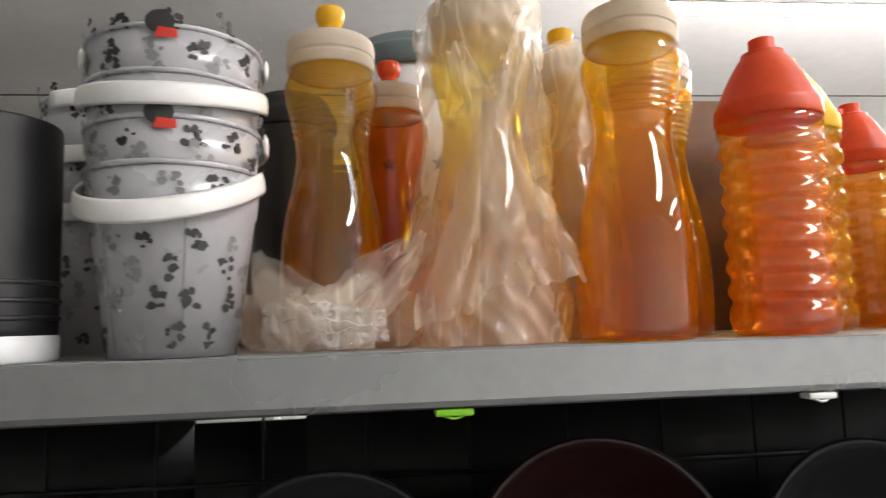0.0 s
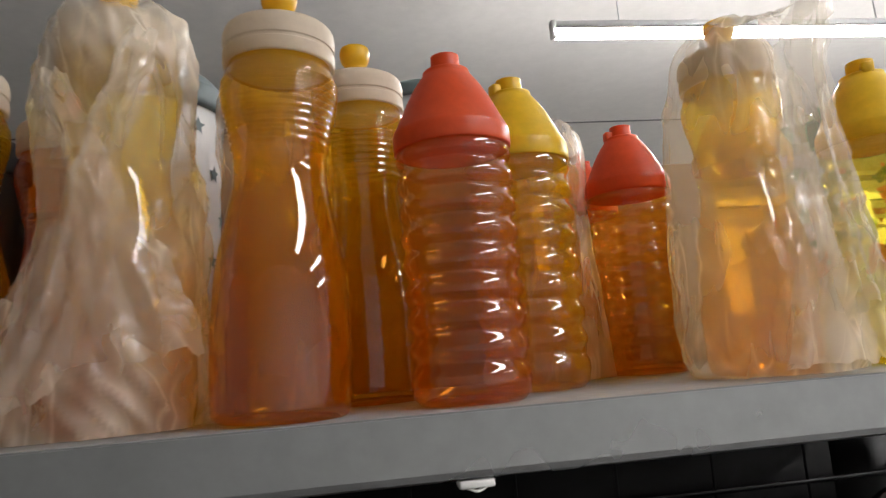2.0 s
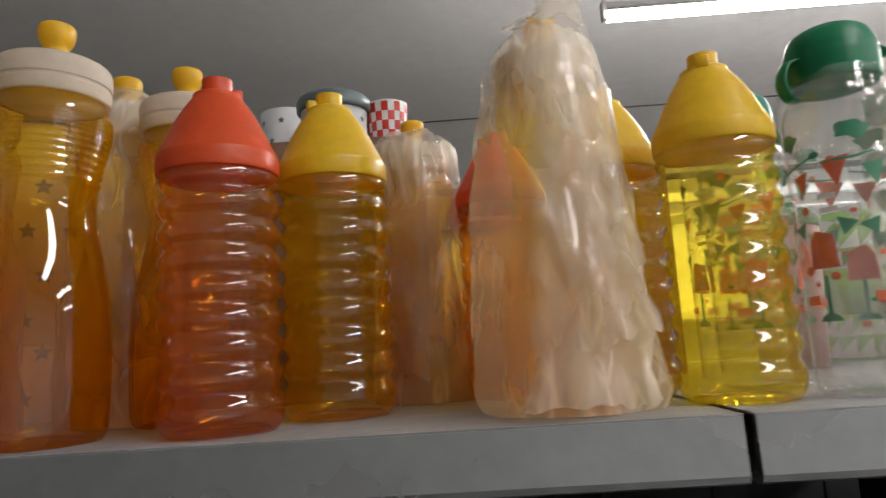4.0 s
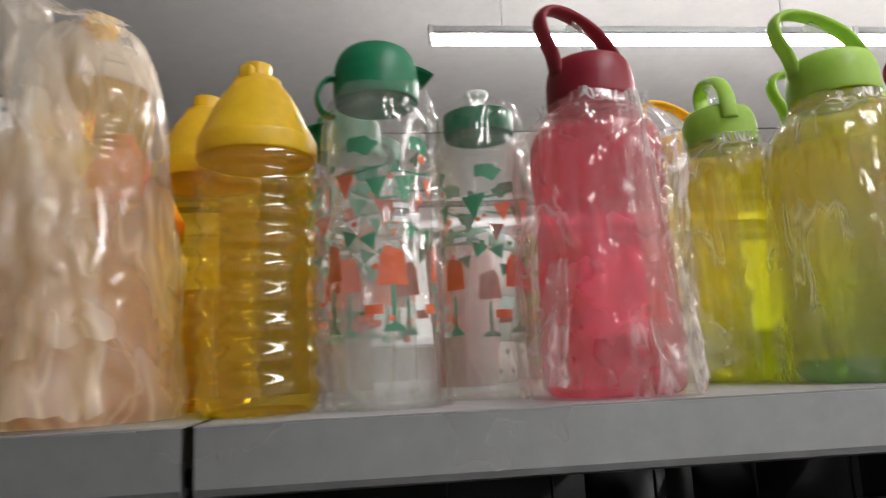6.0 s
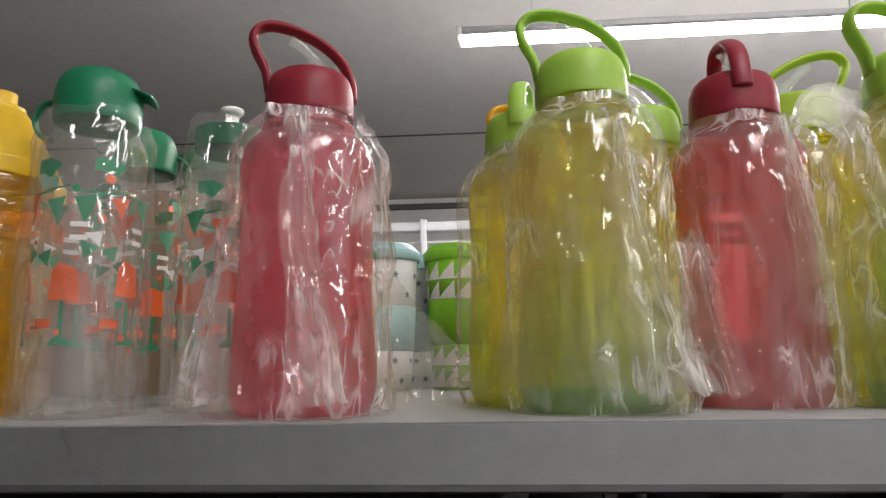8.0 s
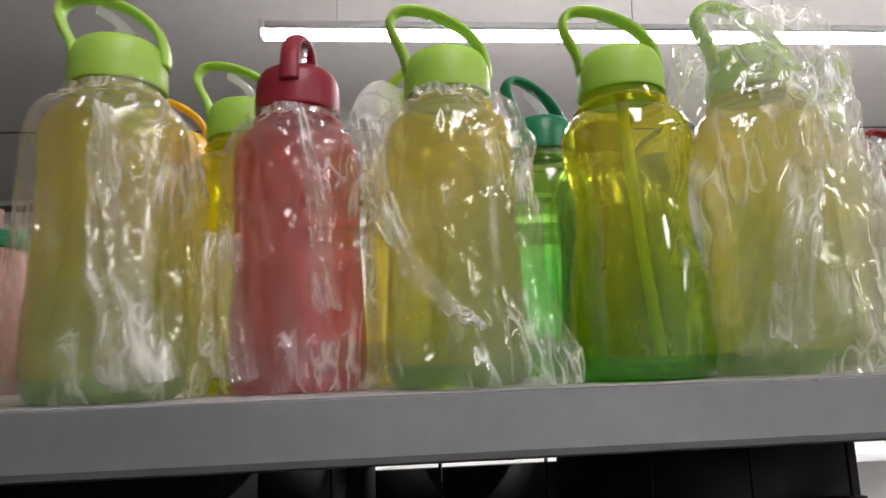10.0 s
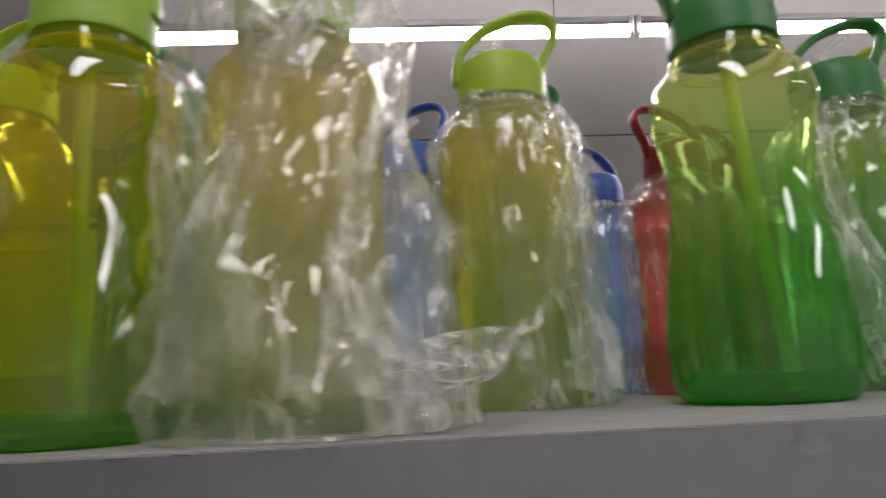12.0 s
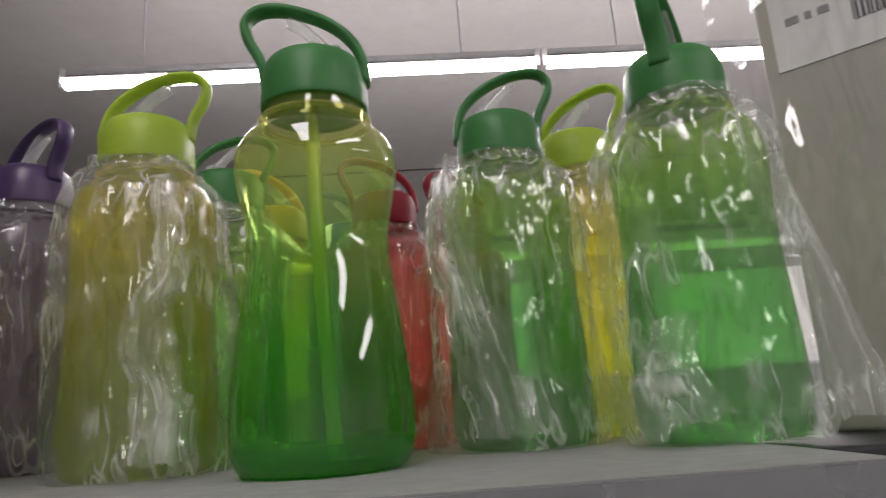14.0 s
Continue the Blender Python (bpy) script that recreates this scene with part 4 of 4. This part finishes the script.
straw_bottle(1.818, 0.190, 0.95, "green_milky", "teal_green", "green frosted bottle with emerald loop cap, set back", 30)
straw_bottle(1.975, 0.300, 0.95, "blue_milky", "blue", "blue frosted bottle with deep blue loop cap behind others", 160)
straw_bottle(2.068, 0.245, 0.95, "green_milky", "green", "green frosted bottle with green loop cap at the back", 200)
straw_bottle(2.087, 0.350, 0.95, "yellow_milky", "yellow", "yellow frosted bottle with yellow loop cap at the back", 40)
straw_bottle(2.156, 0.345, 0.86, "blue_milky", "blue", "blue frosted bottle with deep blue cap deep in the shelf", 20)
straw_bottle(2.195, 0.240, 0.84, "red_milky", "red", "red frosted bottle with wine-red loop cap in a bag", 10)
straw_bottle(2.262, 0.300, 0.85, "red_milky", "red", "red frosted bottle with wine-red loop cap deep in the shelf", 30)

# bags round the bottles
WAIST_BAG = [(0.046, 0.001), (0.047, 0.03), (0.044, 0.08), (0.039, 0.13), (0.038, 0.17), (0.040, 0.21), (0.038, 0.245), (0.026, 0.259)]
STRAW_BAG = [(0.050, 0.001), (0.053, 0.012), (0.053, 0.03), (0.052, 0.08), (0.051, 0.12), (0.050, 0.16), (0.048, 0.174), (0.040, 0.187), (0.032, 0.194), (0.031, 0.201)]
xb = bag(0.644, 0.034, WAIST_BAG, "milky polythene bag drawn round an amber bottle", 11, "film_milky", 0.002, 0.009, 4, facets=0.2, base_spread=0.016, spread_turn=math.pi, size=0.98, twist=14)
for k, (x0, x1, z0, z1) in enumerate(((0.668, 0.610, 1.625, 1.420), (0.622, 0.676, 1.600, 1.440))):
    mid = (x0 + x1) / 2
    loose_film([(x0, -0.008, z0), ((x0 + mid) / 2, -0.011, (z0 * 3 + z1) / 4), (mid, -0.011, (z0 + z1) / 2), ((x1 + mid) / 2, -0.016, (z0 + z1 * 3) / 4), (x1, -0.018, z1)], (0.014, 0.050), 63 + k, mat="film_milky", across=(1, 0, 0.25), crumple=0.009, parent=xb)
bag(0.730, 0.118, WAIST_BAG, "milky polythene bag round a bottle set back", 12, "film_milky", 0.001, 0.005, 4, facets=0.2, size=0.95, twist=-8)
eb = bag(0.532, 0.052, [(0.046, 0.001), (0.054, 0.010), (0.053, 0.02), (0.050, 0.030), (0.048, 0.040)], "crumpled milky bag pulled down round a bottle base", 13, "film_milky", 0.002, 0.009, 6, facets=0.2, tail=((-0.5, 0.06, 0.022, 0.03, 0.6), (3.7, 0.055, 0.018, 0.03, 0.6)), rows=30, hem=0.012)
loose_film([(0.540, -0.012, 1.418), (0.560, -0.006, 1.440), (0.582, 0.000, 1.462), (0.596, 0.006, 1.478)], (0.056, 0.008), 66, mat="film_milky", crumple=0.005, across=(0.5, 0, -0.5), parent=eb)
loose_film([(0.530, -0.012, 1.416), (0.512, -0.006, 1.432), (0.496, 0.000, 1.452), (0.488, 0.006, 1.466)], (0.050, 0.008), 67, mat="film_milky", crumple=0.005, across=(0.5, 0, 0.5), parent=eb)
loose_film([(0.496, -0.010, 1.418), (0.530, -0.020, 1.420), (0.570, -0.014, 1.418)], (0.034, 0.024), 68, mat="film_flap", crumple=0.006, parent=eb)
tb = bag(1.043, 0.028, [(0.045, 0.001), (0.050, 0.012), (0.050, 0.03), (0.049, 0.08), (0.046, 0.13), (0.042, 0.17), (0.039, 0.21), (0.033, 0.236), (0.022, 0.252), (0.008, 0.262)], "tied milky polythene bag with a twisted top", 14, "film_milky", 0.001, 0.008, 4, facets=0.2, size=0.91, twist=10, base_spread=0.012, spread_turn=-1.2)
loose_film([(1.042, -0.066, 1.612), (1.043, -0.050, 1.585), (1.046, -0.044, 1.530), (1.050, -0.042, 1.470), (1.046, -0.040, 1.409)], (0.022, 0.066), 61, mat="film_milky", across=(1, 0, 0), crumple=0.008, parent=tb)
loose_film([(1.041, -0.076, 1.622), (1.042, -0.064, 1.606), (1.045, -0.048, 1.560), (1.054, -0.046, 1.490), (1.062, -0.046, 1.440)], (0.014, 0.044), 62, mat="film_milky", across=(1, 0, 0.2), crumple=0.011, parent=tb)
loose_film([(1.042, -0.066, 1.610), (1.043, -0.030, 1.618), (1.044, 0.010, 1.636)], (0.020, 0.050), 64, mat="film_milky", across=(1, 0, 0), crumple=0.006, parent=tb)
bag(0.950, 0.165, WAIST_BAG, "milky polythene bag round a bottle behind", 15, "film_milky", 0.001, 0.005, 4, facets=0.2, size=0.83)
bag(1.213, 0.010, [(0.038, 0.001), (0.0385, 0.06), (0.038, 0.15), (0.0375, 0.19), (0.033, 0.206), (0.0305, 0.212)], "glossy clear wrap round a printed bottle", 16, "film_clear", 0.0005, 0.005, 4, size=0.86)
bag(1.282, 0.055, [(0.038, 0.001), (0.0385, 0.06), (0.038, 0.15), (0.0375, 0.185), (0.034, 0.203), (0.031, 0.222), (0.030, 0.230)], "glossy clear wrap round a printed bottle set back", 17, "film_clear", 0.0005, 0.005, 4, size=0.83)
pb = bag(1.348, 0.015, STRAW_BAG, "loose clear polythene bag round a rose bottle", 18, "film", 0.0008, 0.008, 9, size=0.89, base_spread=0.008, spread_turn=3.1)
loose_film([(1.388, 0.030, 1.452), (1.415, 0.045, 1.436), (1.445, 0.055, 1.425)], (0.085, 0.022), 19, parent=pb)
loose_film([(1.354, -0.028, 1.572), (1.357, -0.034, 1.510), (1.364, -0.036, 1.455), (1.370, -0.034, 1.412)], (0.012, 0.030), 44, across=(1, 0, 0), parent=pb, crumple=0.004)
loose_film([(1.310, -0.020, 1.480), (1.302, -0.026, 1.440), (1.296, -0.024, 1.412)], (0.010, 0.030), 45, across=(1, 0, 0), parent=pb, crumple=0.004)
gb = bag(1.517, 0.020, STRAW_BAG, "loose clear polythene bag round a lime bottle", 20, "film", 0.0005, 0.006, 8, size=0.90, base_spread=0.006)
loose_film([(1.528, -0.026, 1.560), (1.531, -0.030, 1.510), (1.540, -0.032, 1.460), (1.552, -0.030, 1.415)], (0.010, 0.040), 34, across=(1, 0, 0), parent=gb, crumple=0.006)
bag(1.484, 0.110, STRAW_BAG, "loose clear polythene bag round a yellow bottle", 21, "film", 0.0005, 0.005, 7, size=0.90)
rb = bag(1.620, 0.056, STRAW_BAG, "loose clear polythene bag round a red bottle", 22, "film", 0.0008, 0.006, 9, size=0.89)
loose_film([(1.578, 0.030, 1.500), (1.580, 0.020, 1.450), (1.588, 0.014, 1.412)], (0.020, 0.034), 35, across=(1, 0, 0), parent=rb, crumple=0.007)
loose_film([(1.628, 0.012, 1.570), (1.636, 0.006, 1.510), (1.640, 0.004, 1.450)], (0.008, 0.020), 46, across=(1, 0, 0), parent=rb, crumple=0.004)
g3b = bag(1.718, 0.028, STRAW_BAG, "loose white-creased bag slipped off a lime bottle", 23, "film", 0.0008, 0.008, 7, size=0.90, base_spread=0.020, spread_turn=-0.3)
loose_film([(1.655, 0.060, 1.580), (1.668, 0.050, 1.592), (1.690, 0.040, 1.575)], (0.012, 0.045), 24, mat="film_white", crumple=0.005, parent=g3b)
loose_film([(1.668, 0.010, 1.560), (1.676, -0.010, 1.500), (1.700, -0.026, 1.455), (1.725, -0.03, 1.435)], (0.020, 0.008), 36, mat="film_flap", across=(1, 0, 0.3), crumple=0.010, parent=g3b)
cb = bag(1.922, 0.026, [(0.052, 0.001), (0.057, 0.025), (0.056, 0.08), (0.051, 0.13), (0.050, 0.17), (0.048, 0.19), (0.043, 0.203), (0.039, 0.217), (0.036, 0.230), (0.031, 0.238)], "crumpled dull bag drawn over a lime bottle", 25, "film_dull", 0.002, 0.011, 6, size=0.96, base_spread=0.018, spread_turn=-0.3, twist=-10)
loose_film([(1.962, -0.020, 1.530), (1.950, -0.036, 1.470), (1.962, -0.036, 1.432), (2.005, -0.020, 1.428), (2.020, 0.0, 1.445)], (0.014, 0.050), 37, across=(0.7, 0, 0.7), crumple=0.007, parent=cb)
loose_film([(1.886, -0.004, 1.634), (1.900, -0.014, 1.614), (1.922, -0.022, 1.588), (1.930, -0.026, 1.560)], (0.030, 0.060), 71, across=(1, 0, 0.4), crumple=0.009, parent=cb)
loose_film([(1.940, -0.020, 1.590), (1.918, -0.034, 1.530), (1.900, -0.040, 1.470), (1.890, -0.040, 1.420)], (0.010, 0.030), 72, across=(1, 0, 0), crumple=0.008, parent=cb)
db = bag(2.041, 0.148, STRAW_BAG, "loose clear bag round a lime bottle, bunched at one side", 26, "film", 0.0006, 0.006, 8, size=0.98, base_spread=0.008)
loose_film([(2.068, 0.105, 1.575), (2.072, 0.096, 1.520), (2.064, 0.090, 1.480), (2.074, 0.086, 1.440), (2.072, 0.082, 1.412)], (0.016, 0.034), 38, across=(1, 0, 0), crumple=0.007, parent=db)
fb = bag(2.281, 0.158, STRAW_BAG, "loose clear bag round a green bottle, set back", 27, "film", 0.0006, 0.007, 7, size=0.96, base_spread=0.008, spread_turn=3.0)
loose_film([(2.244, 0.130, 1.590), (2.238, 0.120, 1.530), (2.252, 0.108, 1.470), (2.266, 0.100, 1.412)], (0.020, 0.044), 39, across=(1, 0, 0), crumple=0.006, parent=fb)
hb = bag(2.386, 0.098, STRAW_BAG, "crumpled clear bag round a green bottle", 28, "film", 0.0006, 0.007, 8, size=1.01)
loose_film([(2.352, 0.060, 1.470), (2.338, 0.050, 1.440), (2.345, 0.046, 1.414)], (0.020, 0.050), 41, across=(1, 0, 0.2), crumple=0.007, parent=hb)
loose_film([(2.425, 0.080, 1.560), (2.436, 0.070, 1.490), (2.448, 0.060, 1.412)], (0.016, 0.034), 42, across=(1, 0, 0), crumple=0.005, parent=hb)
bag(2.354, 0.228, STRAW_BAG, "loose clear bag round a lime bottle at the back", 33, "film", 0.0005, 0.005, 7, size=1.01)
bag(1.899, 0.268, STRAW_BAG, "loose clear bag round a mauve bottle", 29, "film", 0.0005, 0.005, 7, size=1.05)
bag(2.195, 0.240, STRAW_BAG, "loose clear bag round a red bottle at the back", 30, "film", 0.0006, 0.006, 8, size=0.85)
bag(2.156, 0.345, STRAW_BAG, "loose clear bag round a blue bottle", 31, "film", 0.0005, 0.005, 7, size=0.87)
bag(2.068, 0.245, STRAW_BAG, "loose clear bag round a green bottle at the back", 32, "film", 0.0005, 0.005, 7, size=0.96)

# cups at the back
mint_bands = [(0.0, 0.30, "cup_white"), (0.30, 0.64, "mint"), (0.64, 1.0, "cup_white")]
travel_cup(1.334, 0.385, SHELF, 0.97, "mint", mint_bands, "white and mint travel cup with grey stars and mint lid", "slate")
travel_cup(1.372, 0.480, SHELF, 0.97, "mint", mint_bands, "white and mint travel cup with star print at the back", "slate", seed=9)
travel_cup(1.420, 0.410, SHELF, 0.98, "cup_green", [(0.0, 0.34, "cup_green"), (0.34, 0.70, "cup_green"), (0.70, 1.0, "cup_green")], "apple green travel cup with white triangle print", "print_white", [(0.02, 0.34, 0), (0.68, 0.98, 0)])
travel_cup(1.300, 0.305, SHELF, 0.92, "teal_green", [(0.0, 1.0, "pink")], "pink cup with a dark green domed lid", None)
card_box(0.67, 0.955, 0.225, 0.50, SHELF, 1.645, "brown cardboard box with cups standing on it", "brown")
# Next three boxes are added to hide the bright far rack behind clear bottles.
card_box(0.965, 1.048, 0.33, 0.50, SHELF, 1.515, "low brown cardboard box added behind the bottles to block the bright background", "brown")
card_box(1.052, 1.205, 0.33, 0.50, SHELF, 1.630, "brown cardboard box added behind the ribbed bottles to block the bright background", "brown")
card_box(0.40, 0.575, 0.30, 0.50, SHELF, 1.590, "dark brown cardboard box added behind the hourglass bottles to block the bright background", "brown")
dark_cup = thing("travel_mug", pose(0.492, 0.175, SHELF), "tall black travel mug with a domed black lid", "mug")
part("body", lathe(smooth_profile([(0, 0.001), (0.028, 0.0005), (0.031, 0.004), (0.036, 0.110), (0.038, 0.190), (0.036, 0.192), (0, 0.192)], 4), 40), "dark_grey", dark_cup)
part("lid", lathe(smooth_profile([(0.036, 0.191), (0.041, 0.192), (0.041, 0.203), (0.037, 0.210), (0.030, 0.222), (0.012, 0.227), (0, 0.227)], 4), 40), "black", dark_cup, "domed black lid")
star_bands = [(0.0, 0.25, "cup_white"), (0.25, 1.0, "cup_white")]
for cx, cy in ((0.862, 0.285), (0.738, 0.285)):
    c = thing("lidded_cup", pose(cx, cy, 1.6455), "short white star-print cup with slate grey lid on a box", "cup", "short star cups")
    rad = lambda w: 0.031 + 0.05 * w
    part("body", lathe([(0, 0), (0.030, 0), (0.031, 0.002), (0.034, 0.046), (0.032, 0.046), (0.028, 0.004), (0, 0.004)], 40), "cup_white", c)
    part("lid", lathe(smooth_profile([(0.033, 0.045), (0.0375, 0.046), (0.038, 0.054), (0.035, 0.060), (0.025, 0.063), (0, 0.063)], 3), 40), "slate", c)
    for row in range(2):
        for k in range(8):
            bm = bmesh.new()
            decal(bm, star(0.0042), rad, (k + 0.5 * row) / 8 * math.tau, 0.014 + row * 0.02, 0.0006)
            part("printed_star", bm, "slate", c, smooth=False)
c = thing("star_cup", pose(0.795, 0.36, 1.6455), "short white star-print cup without lid on a box", "cup", "short star cups")
part("body", lathe([(0, 0), (0.028, 0), (0.029, 0.002), (0.031, 0.075), (0.029, 0.075), (0.026, 0.004), (0, 0.004)], 40), "cup_white", c)
for row in range(3):
    for k in range(8):
        bm = bmesh.new()
        decal(bm, star(0.0042), lambda w: 0.029 + 0.027 * w, (k + 0.5 * row) / 8 * math.tau, 0.016 + row * 0.022, 0.0006)
        part("printed_star", bm, "slate", c, smooth=False)
checked_cup(0.915, 0.300, 1.6455, 0.62, "small red and white checked paper cup on a box")
travel_cup(0.608, 0.22, SHELF, 1.70, "slate", star_bands, "tall white star-print cup with slate lid", "slate", seed=6)

# pails and the black canister
for k in range(4):
    pail(0.438, 0.004, SHELF + 0.0005 + 0.027 * k, "white tin pail with black print and broad white handle" if k == 0 else "white printed pail nested in the stack", 40 + k, turn=-8 + 6 * k, handle_drop=(0.026, 0.0, 0.012, 0.0)[k], show=k in (1, 3), back=k in (1, 3))
for k in range(3):
    pail(0.345, 0.150, SHELF + 0.0005 + 0.045 * k, "white printed pail in the stack behind", 50 + k, turn=30 * k)
can = thing("canister", pose(0.325, 0.0, SHELF) @ Matrix.Diagonal((0.88, 0.88, 0.88, 1)), "black ribbed canister with a silver foot band", "canister")
part("body", lathe(smooth_profile([(0.046, 0.020), (0.048, 0.024), (0.048, 0.155), (0.045, 0.163), (0.030, 0.166), (0, 0.166)], 4), 48), "black", can)
part("foot_band", lathe([(0, 0.0), (0.047, 0.0), (0.049, 0.002), (0.049, 0.017), (0.046, 0.020), (0, 0.020)], 48), "white_metal", can, "silver foot band")
for k in range(3):
    part("ring", lathe(smooth_profile([(0.0475, 0.028 + 0.012 * k), (0.0497, 0.029 + 0.012 * k), (0.0497, 0.031 + 0.012 * k), (0.0475, 0.032 + 0.012 * k)], 2), 48), "dark_grey", can)

# the wrapped carton past the end of the shelf
part_shelf = thing("shelf_unit", pose(0, 0, 0), "black shelf of the next rack", "shelf")
part("deck", block(2.40, 3.6, 0.06, 0.66, 1.372, 1.400, 0.003), "black", part_shelf)
part("upright", block(3.52, 3.56, 0.60, 0.65, 0, 1.371, 0.002), "black", part_shelf)
part("upright", block(2.45, 2.49, 0.60, 0.65, 0, 1.371, 0.002), "black", part_shelf)
carton = thing("appliance_carton", pose(2.483, 0.16, 1.4005, 0, 0, -44), "tall white carton with printed label in clear wrap", "box")
part("carton", block(0.0, 0.24, 0.0, 0.30, 0, 0.42, 0.003), "box", carton)
label_plate = part("label", block(0.010, 0.20, -0.0012, 0.0, 0.252, 0.415), "white", carton, "white printed label", smooth=False)
bm = bmesh.new()
rng = random.Random(77)
for row in range(6):
    u = 0.020
    while u < 0.17:
        w = rng.uniform(0.004, 0.014)
        if row < 4 or u < 0.05:
            block(u, u + w, -0.0022, -0.0012, 0.395 - row * 0.022, 0.4005 - row * 0.022, 0, bm)
        u += w + 0.004
part("text_bars", bm, "grey_ink", label_plate, "unreadable grey lines of text", smooth=False)
bm = bmesh.new()
u = 0.062
while u < 0.112:
    w = rng.uniform(0.0006, 0.0022)
    block(u, u + w, -0.0022, -0.0012, 0.272, 0.302, 0, bm)
    u += w + rng.uniform(0.0006, 0.0016)
part("barcode", bm, "ink", label_plate, "black barcode bars", smooth=False)
bm = bmesh.new()
grid = []
for i in range(31):
    row = []
    for k in range(31):
        q = Vector((-0.030 + 0.275 * k / 30, -0.012, 0.43 * i / 30))
        q.y -= 0.010 * (0.5 + noise.noise(q * 9)) + 0.004 * (1 - 2 * abs(noise.noise(q * 30)))
        if k == 0:
            q.x += 0.012 * noise.noise(Vector((0, 0, i * 0.4)))
        row.append(bm.verts.new(q))
    grid.append(row)
for i in range(30):
    for k in range(30):
        bm.faces.new((grid[i][k], grid[i][k + 1], grid[i + 1][k + 1], grid[i + 1][k]))
part("wrap", bm, "film_clear", carton, "loose clear plastic wrap")

# dark ware on the deck below
def bowl(x, y, r, mat, label, tilt=78):
    b = thing("enamel_bowl", pose(x, y, 1.05 + r, tilt, 0, 0), label, "bowl", "dark bowls on edge")
    part("body", lathe(smooth_profile([(0, 0.0), (r * 0.45, 0.0), (r * 0.55, 0.008), (r * 0.85, 0.045), (r, 0.075), (r * 1.03, 0.077), (r * 0.98, 0.080), (r * 0.8, 0.048), (r * 0.5, 0.012), (0, 0.006)], 4), 48), mat, b)
    part("foot", lathe([(r * 0.40, -0.006), (r * 0.47, -0.006), (r * 0.48, 0.002), (r * 0.40, 0.002)], 40), "dark_grey", b)
    return b


for k, (x, r, m) in enumerate(((0.30, 0.125, "dark_red"), (0.52, 0.130, "dark_grey"), (0.76, 0.140, "dark_red"), (1.02, 0.132, "dark_grey"), (1.28, 0.128, "dark_red"), (1.53, 0.130, "dark_red"), (1.80, 0.134, "dark_grey"), (2.05, 0.13, "dark_red"), (2.28, 0.128, "dark_red"))):
    bowl(x, 0.24, r * 0.88, m, "dark red enamel bowl stood on edge" if m == "dark_red" else "dark grey enamel bowl stood on edge")
basket = thing("wire_rack", pose(0, 0.60, 1.05), "black wire grid at the back of the lower shelf, with added light-blocking panels", "rack")
for k in range(18):
    part("wire", lathe([(0, 0), (0.0025, 0), (0.0025, 0.30), (0, 0.30)], 8), "black", basket).location = (-0.2 + 0.15 * k, 0, 0)
for z in (0.02, 0.15, 0.27, 0.285):
    part("rail", block(-0.23, 2.37, -0.004, 0.004, z, z + 0.006), "black", basket)

# Added black panels block light from behind so the recess stays dark.
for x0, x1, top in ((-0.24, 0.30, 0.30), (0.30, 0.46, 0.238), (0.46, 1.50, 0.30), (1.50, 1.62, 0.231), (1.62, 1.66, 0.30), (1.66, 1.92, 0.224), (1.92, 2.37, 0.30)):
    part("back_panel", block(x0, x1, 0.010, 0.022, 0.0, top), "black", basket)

# the white rack across the next aisle
rack = thing("display_rack", pose(0, 2.40, 0), "white metal display rack across the next aisle", "rack")
part("top_beam", block(-1.0, 4.0, 0.0, 0.05, 1.985, 2.022, 0.004), "white_metal", rack)
part("thin_rail", block(-1.0, 4.0, -0.01, 0.0, 1.930, 1.938, 0.001), "white_metal", rack)
for k in range(6):
    part("post", block(-0.84 + k * 1.0, -0.815 + k * 1.0, -0.02, 0.02, 0.0, 2.03, 0.003), "white_metal", rack)
part("back_panel", block(-1.0, 4.0, 0.05, 0.07, 0.0, 1.90), "wall", rack)
for z in (0.5, 1.0, 1.5):
    part("shelf_board", block(-1.0, 4.0, -0.30, 0.05, z, z + 0.03, 0.003), "white_metal", rack)

for x, wide, mat, label in ((0.834, 0.018, "white", "small white plastic price clip under the shelf lip"), (0.608, 0.022, "cup_green", "small green plastic price clip under the shelf lip")):
    clip = thing("price_clip", pose(x, FRONT, SHELF - 0.034), label, "price clip", "price clips")
    part("jaw", block(-wide / 2, wide / 2, 0.001, 0.012, -0.004, 0.0, 0.001), mat, clip)
    part("tongue", sweep(spline([(-wide * 0.3, 0.004, -0.0035), (0, 0.003, -0.0055), (wide * 0.3, 0.004, -0.0035)], 4), 0.004, 0.0015, flat=(0, 1, 0)), mat, clip)
